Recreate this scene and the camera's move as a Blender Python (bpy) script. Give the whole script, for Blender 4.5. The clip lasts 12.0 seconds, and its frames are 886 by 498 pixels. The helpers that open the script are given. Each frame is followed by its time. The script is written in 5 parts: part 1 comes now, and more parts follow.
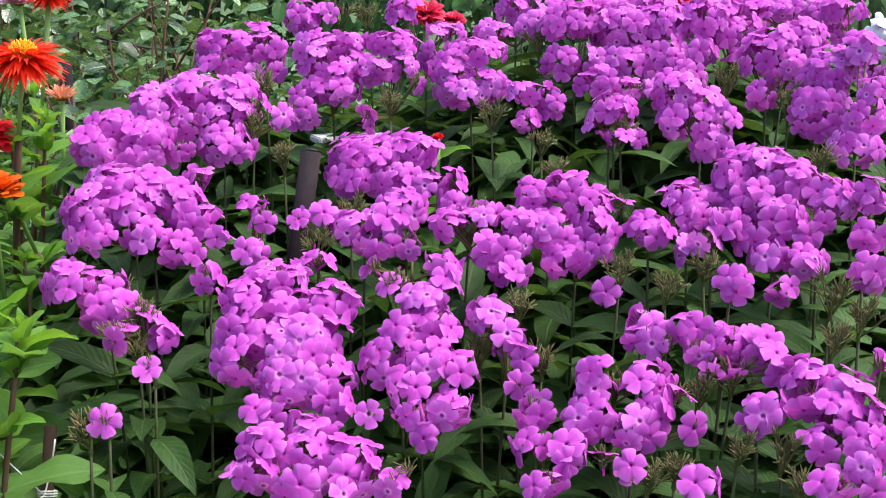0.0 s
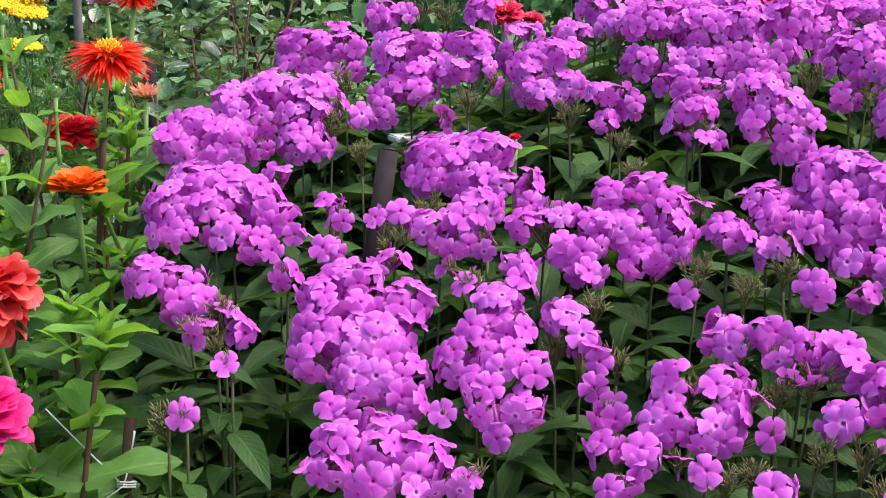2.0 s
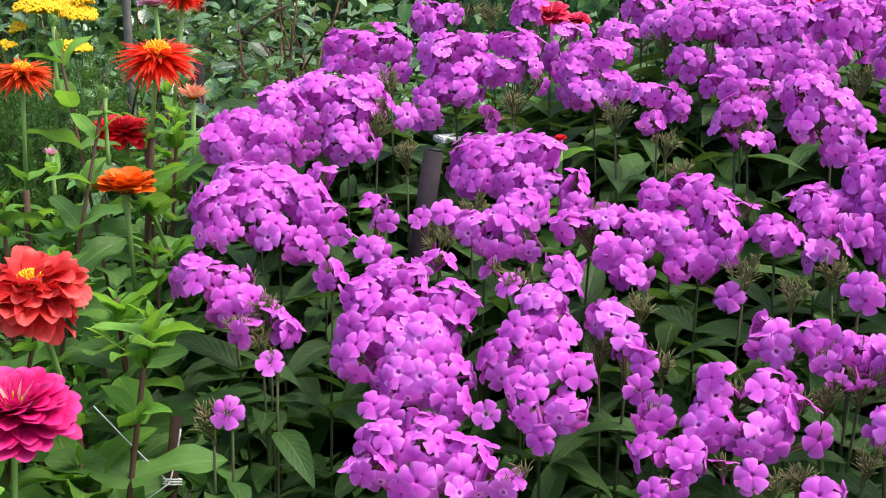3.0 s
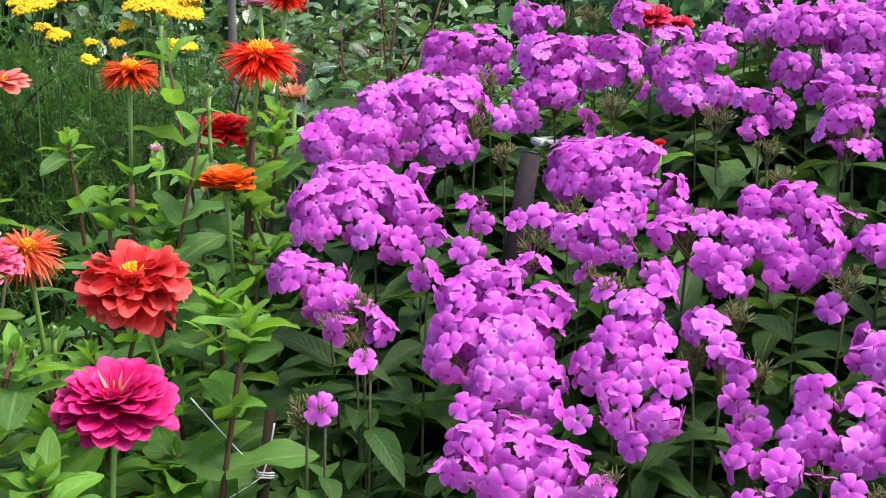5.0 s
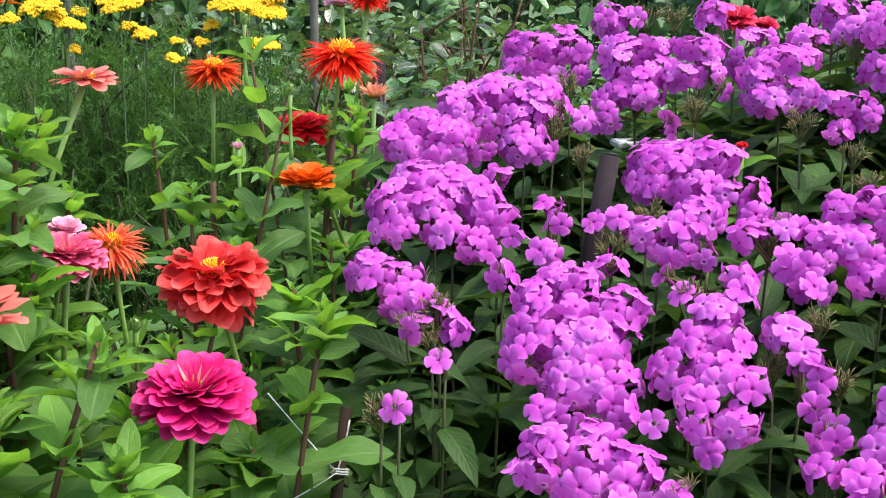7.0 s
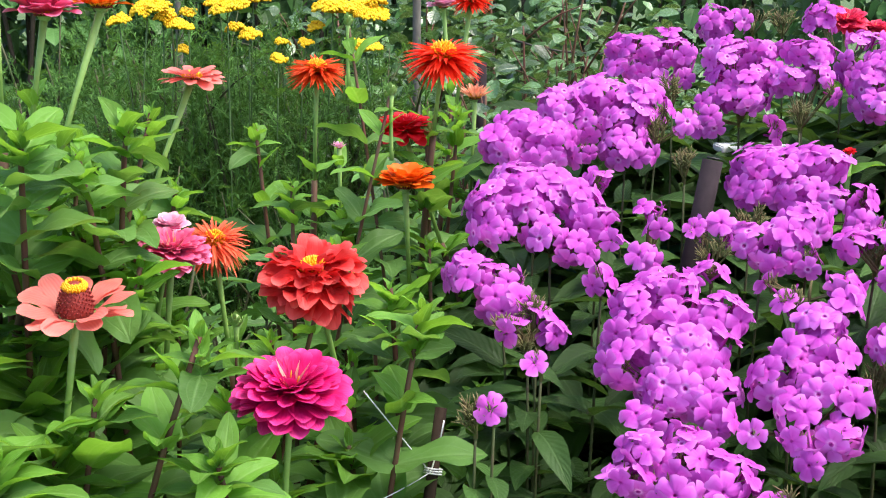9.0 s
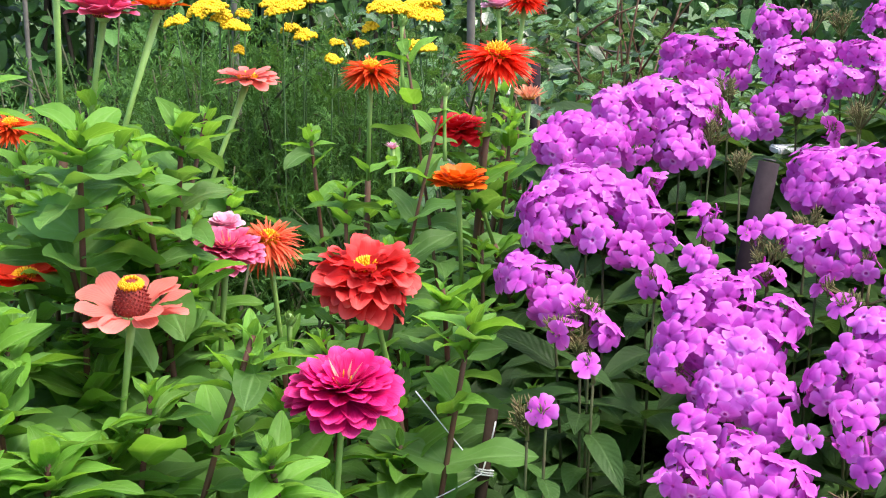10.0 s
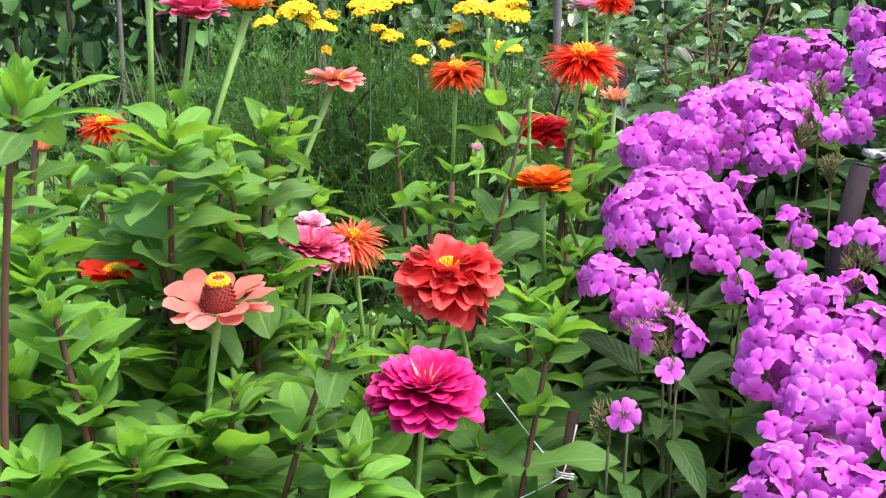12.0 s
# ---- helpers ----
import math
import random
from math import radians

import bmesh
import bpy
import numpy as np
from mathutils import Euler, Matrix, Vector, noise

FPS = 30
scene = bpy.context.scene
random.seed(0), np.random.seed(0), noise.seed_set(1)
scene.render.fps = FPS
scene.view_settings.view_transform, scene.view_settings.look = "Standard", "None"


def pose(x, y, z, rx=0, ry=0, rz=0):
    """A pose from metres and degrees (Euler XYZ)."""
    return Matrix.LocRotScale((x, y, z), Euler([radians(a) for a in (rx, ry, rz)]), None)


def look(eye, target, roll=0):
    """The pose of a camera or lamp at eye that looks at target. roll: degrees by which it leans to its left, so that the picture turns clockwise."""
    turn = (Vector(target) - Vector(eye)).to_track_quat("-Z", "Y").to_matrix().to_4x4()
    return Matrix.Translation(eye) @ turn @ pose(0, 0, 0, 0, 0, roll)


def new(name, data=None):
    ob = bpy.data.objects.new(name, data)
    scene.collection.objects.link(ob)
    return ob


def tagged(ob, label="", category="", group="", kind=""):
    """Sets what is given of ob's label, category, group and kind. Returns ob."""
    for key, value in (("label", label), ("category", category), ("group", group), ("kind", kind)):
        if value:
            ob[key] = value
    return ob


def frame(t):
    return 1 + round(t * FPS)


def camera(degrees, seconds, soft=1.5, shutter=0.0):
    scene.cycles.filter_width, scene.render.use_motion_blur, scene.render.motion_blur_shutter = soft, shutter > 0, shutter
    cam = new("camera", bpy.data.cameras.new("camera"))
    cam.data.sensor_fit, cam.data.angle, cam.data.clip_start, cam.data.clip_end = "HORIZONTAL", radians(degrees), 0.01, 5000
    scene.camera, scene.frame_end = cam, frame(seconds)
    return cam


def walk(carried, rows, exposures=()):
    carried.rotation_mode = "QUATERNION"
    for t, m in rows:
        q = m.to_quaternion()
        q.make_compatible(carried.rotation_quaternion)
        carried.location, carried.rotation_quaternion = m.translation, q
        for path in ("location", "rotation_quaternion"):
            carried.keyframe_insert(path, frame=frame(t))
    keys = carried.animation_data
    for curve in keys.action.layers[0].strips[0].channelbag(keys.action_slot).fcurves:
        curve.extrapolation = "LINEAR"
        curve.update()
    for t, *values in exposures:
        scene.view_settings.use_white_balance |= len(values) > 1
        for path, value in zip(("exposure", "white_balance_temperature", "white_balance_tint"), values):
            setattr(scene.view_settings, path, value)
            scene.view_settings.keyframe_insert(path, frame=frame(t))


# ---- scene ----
cam = camera(40.27, 12.0, soft=1.1)
PATH = [
    (0.0, pose(0, 0, 1.15, 77.43, 0.08, 0.00)),
    (0.5, pose(0, 0, 1.15, 77.44, 0.11, 0.70)),
    (1.0, pose(0, 0, 1.15, 77.43, 0.11, 1.68)),
    (1.5, pose(0, 0, 1.15, 77.47, 0.06, 2.64)),
    (2.0, pose(0, 0, 1.15, 77.43, 0.11, 3.67)),
    (2.5, pose(0, 0, 1.15, 77.51, 0.03, 4.62)),
    (3.0, pose(0, 0, 1.15, 77.48, 0.27, 5.80)),
    (5.0, pose(0, 0, 1.15, 77.58, -0.05, 10.48)),
    (5.5, pose(0, 0, 1.15, 77.57, 0.11, 11.65)),
    (6.0, pose(0, 0, 1.15, 77.59, 0.01, 12.59)),
    (6.5, pose(0, 0, 1.15, 77.61, -0.02, 13.23)),
    (7.0, pose(0, 0, 1.15, 77.58, -0.16, 14.24)),
    (9.0, pose(0, 0, 1.15, 77.64, -0.25, 19.00)),
    (9.5, pose(0, 0, 1.15, 77.65, -0.14, 20.18)),
    (10.0, pose(0, 0, 1.15, 77.67, -0.09, 21.52)),
    (10.5, pose(0, 0, 1.15, 77.69, -0.05, 22.69)),
    (11.0, pose(0, 0, 1.15, 77.69, -0.04, 23.84)),
    (11.5, pose(0, 0, 1.15, 77.71, 0.00, 24.82)),
    (12.0, pose(0, 0, 1.15, 77.72, -0.01, 25.53)),
]
walk(cam, PATH, exposures=[(0.0, 1.32), (3.0, 1.31), (6.0, 1.38), (9.0, 1.52), (12.0, 1.66)])

# ---- light: bright hazy daylight ----
world = bpy.data.worlds.new("sky")
scene.world = world
world.use_nodes = True
wn = world.node_tree.nodes
sky = wn.new("ShaderNodeTexSky")
sky.sky_type, sky.sun_disc = "NISHITA", False
SUN_EL, SUN_AZ = 62, 90          # azimuth clockwise from +y
sky.sun_elevation, sky.sun_rotation = radians(SUN_EL), radians(SUN_AZ)
sky.dust_density = 3.0
wn["Background"].inputs["Strength"].default_value = 0.15
world.node_tree.links.new(sky.outputs["Color"], wn["Background"].inputs["Color"])
sun = new("sun", bpy.data.lights.new("sun", "SUN"))
sun.data.energy, sun.data.angle, sun.data.color = 1.8, radians(32), (1.0, 0.95, 0.88)
az, el = radians(SUN_AZ), radians(SUN_EL)
sun.matrix_world = look((0, 0, 0), (-math.sin(az) * math.cos(el), -math.cos(az) * math.cos(el), -math.sin(el)))


# ---- materials ----
def nodes_of(name):
    m = bpy.data.materials.new(name)
    m.use_nodes = True
    t = m.node_tree
    return m, t, t.nodes["Principled BSDF"]


def link(t, a, b):
    t.links.new(a, b)


def math_node(t, op, a, b=None):
    n = t.nodes.new("ShaderNodeMath")
    n.operation = op
    for i, v in enumerate((a, b)):
        if v is None:
            continue
        if isinstance(v, (int, float)):
            n.inputs[i].default_value = v
        else:
            link(t, v, n.inputs[i])
    return n.outputs[0]


def ramp(t, fac, stops):
    n = t.nodes.new("ShaderNodeValToRGB")
    while len(n.color_ramp.elements) < len(stops):
        n.color_ramp.elements.new(0.5)
    for e, (p, c) in zip(n.color_ramp.elements, stops):
        e.position, e.color = p, (*c, 1)
    link(t, fac, n.inputs[0])
    return n.outputs[0]


def mix(t, fac, a, b, mode="MIX"):
    n = t.nodes.new("ShaderNodeMix")
    n.data_type, n.blend_type = "RGBA", mode
    for v, k in ((fac, 0), (a, 6), (b, 7)):
        if isinstance(v, (int, float)):
            n.inputs[k].default_value = v
        elif isinstance(v, tuple):
            n.inputs[k].default_value = (*v, 1)
        else:
            link(t, v, n.inputs[k])
    return n.outputs[2]


def noise_tex(t, scale, detail=3.0, coord="Object"):
    c = t.nodes.new("ShaderNodeTexCoord")
    n = t.nodes.new("ShaderNodeTexNoise")
    n.inputs["Scale"].default_value, n.inputs["Detail"].default_value = scale, detail
    link(t, c.outputs[coord], n.inputs["Vector"])
    return n.outputs[0]


def bump(t, height, strength, distance, bsdf):
    n = t.nodes.new("ShaderNodeBump")
    n.inputs["Strength"].default_value, n.inputs["Distance"].default_value = strength, distance
    link(t, height, n.inputs["Height"])
    link(t, n.outputs[0], bsdf.inputs["Normal"])
    return n


def thin(t, bsdf, colour, share):
    """Lets part of the light pass a thin leaf or petal."""
    tr = t.nodes.new("ShaderNodeBsdfTranslucent")
    link(t, colour, tr.inputs["Color"])
    ms = t.nodes.new("ShaderNodeMixShader")
    ms.inputs[0].default_value = share
    link(t, bsdf.outputs[0], ms.inputs[1])
    link(t, tr.outputs[0], ms.inputs[2])
    link(t, ms.outputs[0], t.nodes["Material Output"].inputs["Surface"])


def leaf_material(name, base, pale, rough=0.42, share=0.25, island=False, side=7.0, vein=0.3, spread=0.5, gloss=0.3, long=0.0):
    """Green leaf: pale midrib, side veins, blotches, tone that varies from leaf to leaf."""
    m, t, b = nodes_of(name)
    uv = t.nodes.new("ShaderNodeUVMap")
    sep = t.nodes.new("ShaderNodeSeparateXYZ")
    link(t, uv.outputs[0], sep.inputs[0])
    across = math_node(t, "ABSOLUTE", math_node(t, "SUBTRACT", sep.outputs[0], 0.5))
    rib = ramp(t, across, [(0.0, (1, 1, 1)), (0.07, (0, 0, 0))])
    veins = math_node(t, "SINE", math_node(t, "MULTIPLY", math_node(t, "SUBTRACT", sep.outputs[1], math_node(t, "MULTIPLY", across, 0.55)), side * 6.283))
    if island:
        rnd = t.nodes.new("ShaderNodeNewGeometry").outputs["Random Per Island"]
    else:
        rnd = t.nodes.new("ShaderNodeObjectInfo").outputs["Random"]
    bow = math_node(t, "MULTIPLY", math_node(t, "SINE", math_node(t, "MULTIPLY", sep.outputs[1], 3.1416)), 0.26)
    flank = ramp(t, math_node(t, "ABSOLUTE", math_node(t, "SUBTRACT", across, bow)), [(0.0, (1, 1, 1)), (0.035, (0, 0, 0))])
    n1 = noise_tex(t, 25.0)
    lo = tuple(c * (1 - spread * 0.8) for c in base)
    hi = tuple(min(1, c * (1 + 0.7 * spread)) for c in base)
    col = ramp(t, rnd, [(0.0, lo), (0.5, base), (1.0, hi)])
    col = mix(t, math_node(t, "MULTIPLY", n1, 0.45), col, tuple(c * 0.55 for c in base))
    col = mix(t, math_node(t, "MULTIPLY", math_node(t, "MAXIMUM", math_node(t, "SUBTRACT", veins, 0.8), 0.0), vein * 0.6), col, pale)
    col = mix(t, math_node(t, "MULTIPLY", rib, vein), col, pale)
    col = mix(t, math_node(t, "MULTIPLY", flank, long), col, pale)
    link(t, col, b.inputs["Base Color"])
    b.inputs["Roughness"].default_value = rough
    b.inputs["Specular IOR Level"].default_value = gloss
    n2 = noise_tex(t, 110.0, 4.0)
    relief = math_node(t, "ADD", math_node(t, "MULTIPLY", veins, 0.14), math_node(t, "ADD", math_node(t, "MULTIPLY", n1, 3.0), n2))
    relief = math_node(t, "SUBTRACT", relief, math_node(t, "MULTIPLY", math_node(t, "ADD", rib, math_node(t, "MULTIPLY", flank, long * 2)), 0.8))
    bump(t, relief, 0.6, 0.0014, b)
    link(t, ramp(t, n2, [(0.3, (rough - 0.1,) * 3), (0.7, (rough + 0.12,) * 3)]), b.inputs["Roughness"])
    thin(t, b, mix(t, 0.6, col, tuple(min(1, c * k) for c, k in zip(base, (2.6, 2.2, 1.0)))), share)
    return m


def petal_material(name, base, inner, edge, share=0.3, spread=0.26, rough=0.5):
    """Petal whose colour runs from its root over its blade to its tip, with fine lengthwise ribs."""
    m, t, b = nodes_of(name)
    uv = t.nodes.new("ShaderNodeUVMap")
    sep = t.nodes.new("ShaderNodeSeparateXYZ")
    link(t, uv.outputs[0], sep.inputs[0])
    col = ramp(t, sep.outputs[1], [(0.0, inner), (0.15, tuple(c * 0.75 for c in base)), (0.5, base), (0.80, base), (1.0, edge)])
    rnd = t.nodes.new("ShaderNodeObjectInfo").outputs["Random"]
    col = mix(t, math_node(t, "MULTIPLY", rnd, spread * 2), col, tuple(c * 0.6 for c in base))
    n1 = noise_tex(t, 90.0)
    col = mix(t, math_node(t, "MULTIPLY", n1, 0.14), col, edge)
    ribs = math_node(t, "SINE", math_node(t, "MULTIPLY", sep.outputs[0], 44.0))
    link(t, col, b.inputs["Base Color"])
    b.inputs["Roughness"].default_value = rough
    b.inputs["Specular IOR Level"].default_value = 0.3
    bump(t, ribs, 0.2, 0.0006, b)
    thin(t, b, col, share)
    return m


def plain_material(name, base, other, scale, rough, strength=0.4, distance=0.002, metal=0.0, gloss=0.4):
    """Two tones mottled at two scales, with fine relief."""
    m, t, b = nodes_of(name)
    n1, n2 = noise_tex(t, scale), noise_tex(t, scale * 7, 4.0)
    f = math_node(t, "ADD", math_node(t, "MULTIPLY", n1, 0.65), math_node(t, "MULTIPLY", n2, 0.35))
    col = ramp(t, f, [(0.35, base), (0.65, other)])
    link(t, col, b.inputs["Base Color"])
    b.inputs["Roughness"].default_value, b.inputs["Metallic"].default_value = rough, metal
    b.inputs["Specular IOR Level"].default_value = gloss
    bump(t, n2, strength, distance, b)
    return m


def floret_material():
    """Lilac-pink phlox petal with a small dark eye and a faint pale star round it."""
    m, t, b = nodes_of("phlox_petal")
    c = t.nodes.new("ShaderNodeTexCoord")
    sep = t.nodes.new("ShaderNodeSeparateXYZ")
    link(t, c.outputs["Object"], sep.inputs[0])
    r = math_node(t, "SQRT", math_node(t, "ADD", math_node(t, "POWER", sep.outputs[0], 2.0), math_node(t, "POWER", sep.outputs[1], 2.0)))
    r = math_node(t, "MULTIPLY", r, 1 / 0.0146)
    rnd = t.nodes.new("ShaderNodeObjectInfo").outputs["Random"]
    main = ramp(t, rnd, [(0.0, (0.47, 0.050, 0.42)), (0.35, (0.56, 0.068, 0.50)), (0.7, (0.61, 0.092, 0.55)), (1.0, (0.64, 0.15, 0.63))])
    n1 = noise_tex(t, 160.0)
    main = mix(t, math_node(t, "MULTIPLY", n1, 0.32), main, (0.74, 0.22, 0.77))
    main = mix(t, ramp(t, r, [(0.15, (0.45, 0.45, 0.45)), (0.85, (0, 0, 0))]), main, (0.50, 0.03, 0.44))
    pale = mix(t, math_node(t, "MULTIPLY", math_node(t, "GREATER_THAN", rnd, 0.74), 0.40), main, (0.86, 0.62, 0.92))
    turn = math_node(t, "ARCTAN2", sep.outputs[1], sep.outputs[0])
    rays = math_node(t, "MAXIMUM", math_node(t, "COSINE", math_node(t, "MULTIPLY", math_node(t, "ADD", turn, -0.6283), 5.0)), 0.0)
    rays = math_node(t, "POWER", rays, 5.0)
    main = mix(t, math_node(t, "MULTIPLY", rays, ramp(t, r, [(0.10, (0.6, 0.6, 0.6)), (0.75, (0, 0, 0))])), main, (0.46, 0.02, 0.36))
    main = mix(t, ramp(t, r, [(0.72, (0, 0, 0)), (1.0, (0.28, 0.28, 0.28))]), main, (0.80, 0.36, 0.84))
    ring = ramp(t, r, [(0.0, (0, 0, 0)), (0.13, (0, 0, 0)), (0.17, (1, 1, 1)), (0.36, (0, 0, 0))])
    eye = ramp(t, r, [(0.0, (1, 1, 1)), (0.06, (1, 1, 1)), (0.13, (0, 0, 0))])
    col = mix(t, ring, main, pale)
    col = mix(t, eye, col, (0.40, 0.02, 0.27))
    link(t, col, b.inputs["Base Color"])
    b.inputs["Roughness"].default_value = 0.55
    b.inputs["Specular IOR Level"].default_value = 0.25
    bump(t, n1, 0.25, 0.0006, b)
    thin(t, b, col, 0.3)
    return m


M_FLORET = floret_material()
M_WHITE_FLORET = plain_material("white_phlox_petal", (0.80, 0.78, 0.82), (0.72, 0.68, 0.76), 120, 0.55, 0.2, 0.0006)
M_CALYX = plain_material("phlox_calyx", (0.165, 0.115, 0.060), (0.14, 0.165, 0.055), 60, 0.7, gloss=0.2)
M_PHLOX_STEM = plain_material("phlox_stem", (0.045, 0.08, 0.022), (0.06, 0.045, 0.026), 30, 0.6, gloss=0.2)
M_PHLOX_LEAF = leaf_material("phlox_leaf", (0.050, 0.112, 0.026), (0.15, 0.25, 0.09), 0.55, 0.32, side=9, spread=0.7, gloss=0.22)
M_PHLOX_FILL = leaf_material("phlox_leaf_mass", (0.052, 0.112, 0.028), (0.15, 0.24, 0.09), 0.55, 0.32, True, side=9, spread=0.8, gloss=0.22)
M_ZLEAF = leaf_material("zinnia_leaf", (0.108, 0.238, 0.048), (0.24, 0.39, 0.14), 0.58, 0.38, side=5, vein=0.42, spread=0.6, long=0.2)
M_ZTIP = leaf_material("zinnia_young_leaf", (0.140, 0.315, 0.040), (0.33, 0.52, 0.16), 0.55, 0.42, side=5, vein=0.4, spread=0.5, long=0.16)
M_ZSTEM = plain_material("zinnia_stem", (0.125, 0.040, 0.032), (0.085, 0.065, 0.03), 14, 0.6, gloss=0.25)
M_ZNECK = plain_material("zinnia_neck", (0.165, 0.29, 0.06), (0.23, 0.37, 0.09), 22, 0.5)
M_WEED_STEM = plain_material("yarrow_stem", (0.075, 0.14, 0.04), (0.05, 0.10, 0.03), 22, 0.6)
M_BUD = plain_material("green_bud", (0.30, 0.42, 0.16), (0.18, 0.30, 0.08), 90, 0.5)
M_DRIED = plain_material("browned_petal", (0.42, 0.26, 0.12), (0.55, 0.20, 0.12), 60, 0.7)
M_DISC = plain_material("zinnia_cone", (0.16, 0.014, 0.012), (0.27, 0.03, 0.02), 160, 0.55)
M_ANTHER = plain_material("yellow_anther", (0.88, 0.50, 0.01), (0.84, 0.36, 0.008), 160, 0.5)
M_ROSE_LEAF = leaf_material("rose_leaf", (0.100, 0.190, 0.070), (0.20, 0.30, 0.15), 0.26, 0.18, True, side=6, spread=1.0, gloss=0.7)
M_HEDGE_LEAF = leaf_material("hedge_leaf", (0.066, 0.155, 0.040), (0.11, 0.20, 0.07), 0.45, 0.15, True, side=6, spread=0.9)
M_WEED = leaf_material("weed_leaf", (0.09, 0.21, 0.045), (0.17, 0.28, 0.10), 0.45, 0.25, True, side=5, spread=0.6)
M_FERNY = leaf_material("feathery_leaf", (0.078, 0.180, 0.040), (0.13, 0.24, 0.07), 0.7, 0.25, True, side=2, spread=0.8, gloss=0.15)
M_GRASS = leaf_material("grass_blade", (0.10, 0.24, 0.05), (0.18, 0.32, 0.10), 0.5, 0.3, True, side=1, spread=0.5)
M_YARROW = plain_material("yarrow_yellow", (0.82, 0.53, 0.004), (0.76, 0.42, 0.004), 120, 0.6, 0.6)
M_BARK = plain_material("woody_branch", (0.035, 0.024, 0.016), (0.065, 0.05, 0.034), 25, 0.8)
M_RED_CANE = plain_material("reddish_cane", (0.14, 0.045, 0.03), (0.09, 0.06, 0.03), 20, 0.6)
M_PIPE = plain_material("grey_pipe", (0.020, 0.014, 0.017), (0.034, 0.025, 0.029), 18, 0.85, 0.4, 0.001, gloss=0.1)
M_POLE = plain_material("weathered_pole", (0.16, 0.145, 0.125), (0.09, 0.08, 0.07), 12, 0.75)
M_STAKE = plain_material("brown_stake", (0.022, 0.014, 0.010), (0.042, 0.028, 0.02), 16, 0.85, gloss=0.1)
M_STRING = plain_material("white_string", (0.78, 0.78, 0.80), (0.62, 0.62, 0.64), 150, 0.8)
M_WHITE = plain_material("white_plastic", (0.82, 0.82, 0.82), (0.74, 0.74, 0.73), 6, 0.4, 0.1)
M_TEAL = plain_material("teal_plastic", (0.012, 0.07, 0.062), (0.02, 0.10, 0.085), 8, 0.35, 0.1)
M_WIRE = plain_material("dark_wire", (0.04, 0.04, 0.04), (0.07, 0.065, 0.06), 40, 0.6)


def ground_material():
    """Dark crumbly soil in the bed that passes into mossy turf around it."""
    m, t, b = nodes_of("garden_ground")
    c = t.nodes.new("ShaderNodeTexCoord")
    n1, n2 = noise_tex(t, 4.0, 5.0), noise_tex(t, 60.0, 4.0)
    soil = ramp(t, n1, [(0.35, (0.045, 0.032, 0.022)), (0.65, (0.085, 0.065, 0.045))])
    turf = ramp(t, n2, [(0.3, (0.032, 0.068, 0.016)), (0.7, (0.075, 0.135, 0.032))])
    dry = ramp(t, noise_tex(t, 0.7, 5.0), [(0.45, (0, 0, 0)), (0.7, (0.6, 0.6, 0.6))])
    turf = mix(t, dry, turf, (0.10, 0.115, 0.045))
    d = t.nodes.new("ShaderNodeVectorMath")
    d.operation = "DISTANCE"
    link(t, c.outputs["Object"], d.inputs[0])
    d.inputs[1].default_value = (-0.3, 1.6, 0)
    edge = math_node(t, "ADD", d.outputs["Value"], math_node(t, "MULTIPLY", n1, 0.8))
    col = mix(t, ramp(t, math_node(t, "MULTIPLY", edge, 0.25), [(0.44, (0, 0, 0)), (0.52, (1, 1, 1))]), soil, turf)
    link(t, col, b.inputs["Base Color"])
    b.inputs["Roughness"].default_value = 0.95
    bump(t, n2, 0.8, 0.02, b)
    return m


M_SOIL = ground_material()


# ---- mesh tools ----
class Geo:
    """Vertices, faces and one UV for each vertex, to be moved and joined."""

    def __init__(self, v, f, uv):
        self.v, self.f, self.uv = np.asarray(v, float), f, np.asarray(uv, float)

    def moved(self, m):
        a = np.array(m)
        return Geo(self.v @ a[:3, :3].T + a[:3, 3], self.f, self.uv)


def join(geos):
    vs, fs, us, k = [], [], [], 0
    for g in geos:
        vs.append(g.v)
        us.append(g.uv)
        fs.extend(tuple(i + k for i in f) for f in g.f)
        k += len(g.v)
    return Geo(np.concatenate(vs), fs, np.concatenate(us))


def mesh_of(name, g, material, smooth=True):
    me = bpy.data.meshes.new(name)
    me.from_pydata([tuple(p) for p in g.v], [], g.f)
    uv = me.uv_layers.new(name="UVMap")
    idx = np.empty(len(me.loops), int)
    me.loops.foreach_get("vertex_index", idx)
    uv.data.foreach_set("uv", g.uv[idx].ravel())
    if smooth:
        me.polygons.foreach_set("use_smooth", np.ones(len(me.polygons), bool))
    me.materials.append(material)
    me.update()
    return me


def part(name, mesh, parent, m=None, label=""):
    """Links a mesh as one object under a thing or a part."""
    ob = new(name, mesh)
    ob.parent = parent
    if m is not None:
        ob.matrix_basis = m
    return tagged(ob, label)


def thing(name, x, y, z, label, category, group=""):
    ob = new(name)
    ob.empty_display_size = 0.05
    ob.location = (x, y, z)
    return tagged(ob, label, category, group)


def aim(origin, way, turn=0.0, size=1.0):
    """Matrix that puts local +z along way, at origin, turned about it."""
    q = Vector(way).to_track_quat("Z", "Y")
    return Matrix.LocRotScale(Vector(origin), q, None) @ Matrix.Rotation(turn, 4, "Z") @ Matrix.Diagonal((size, size, size, 1))


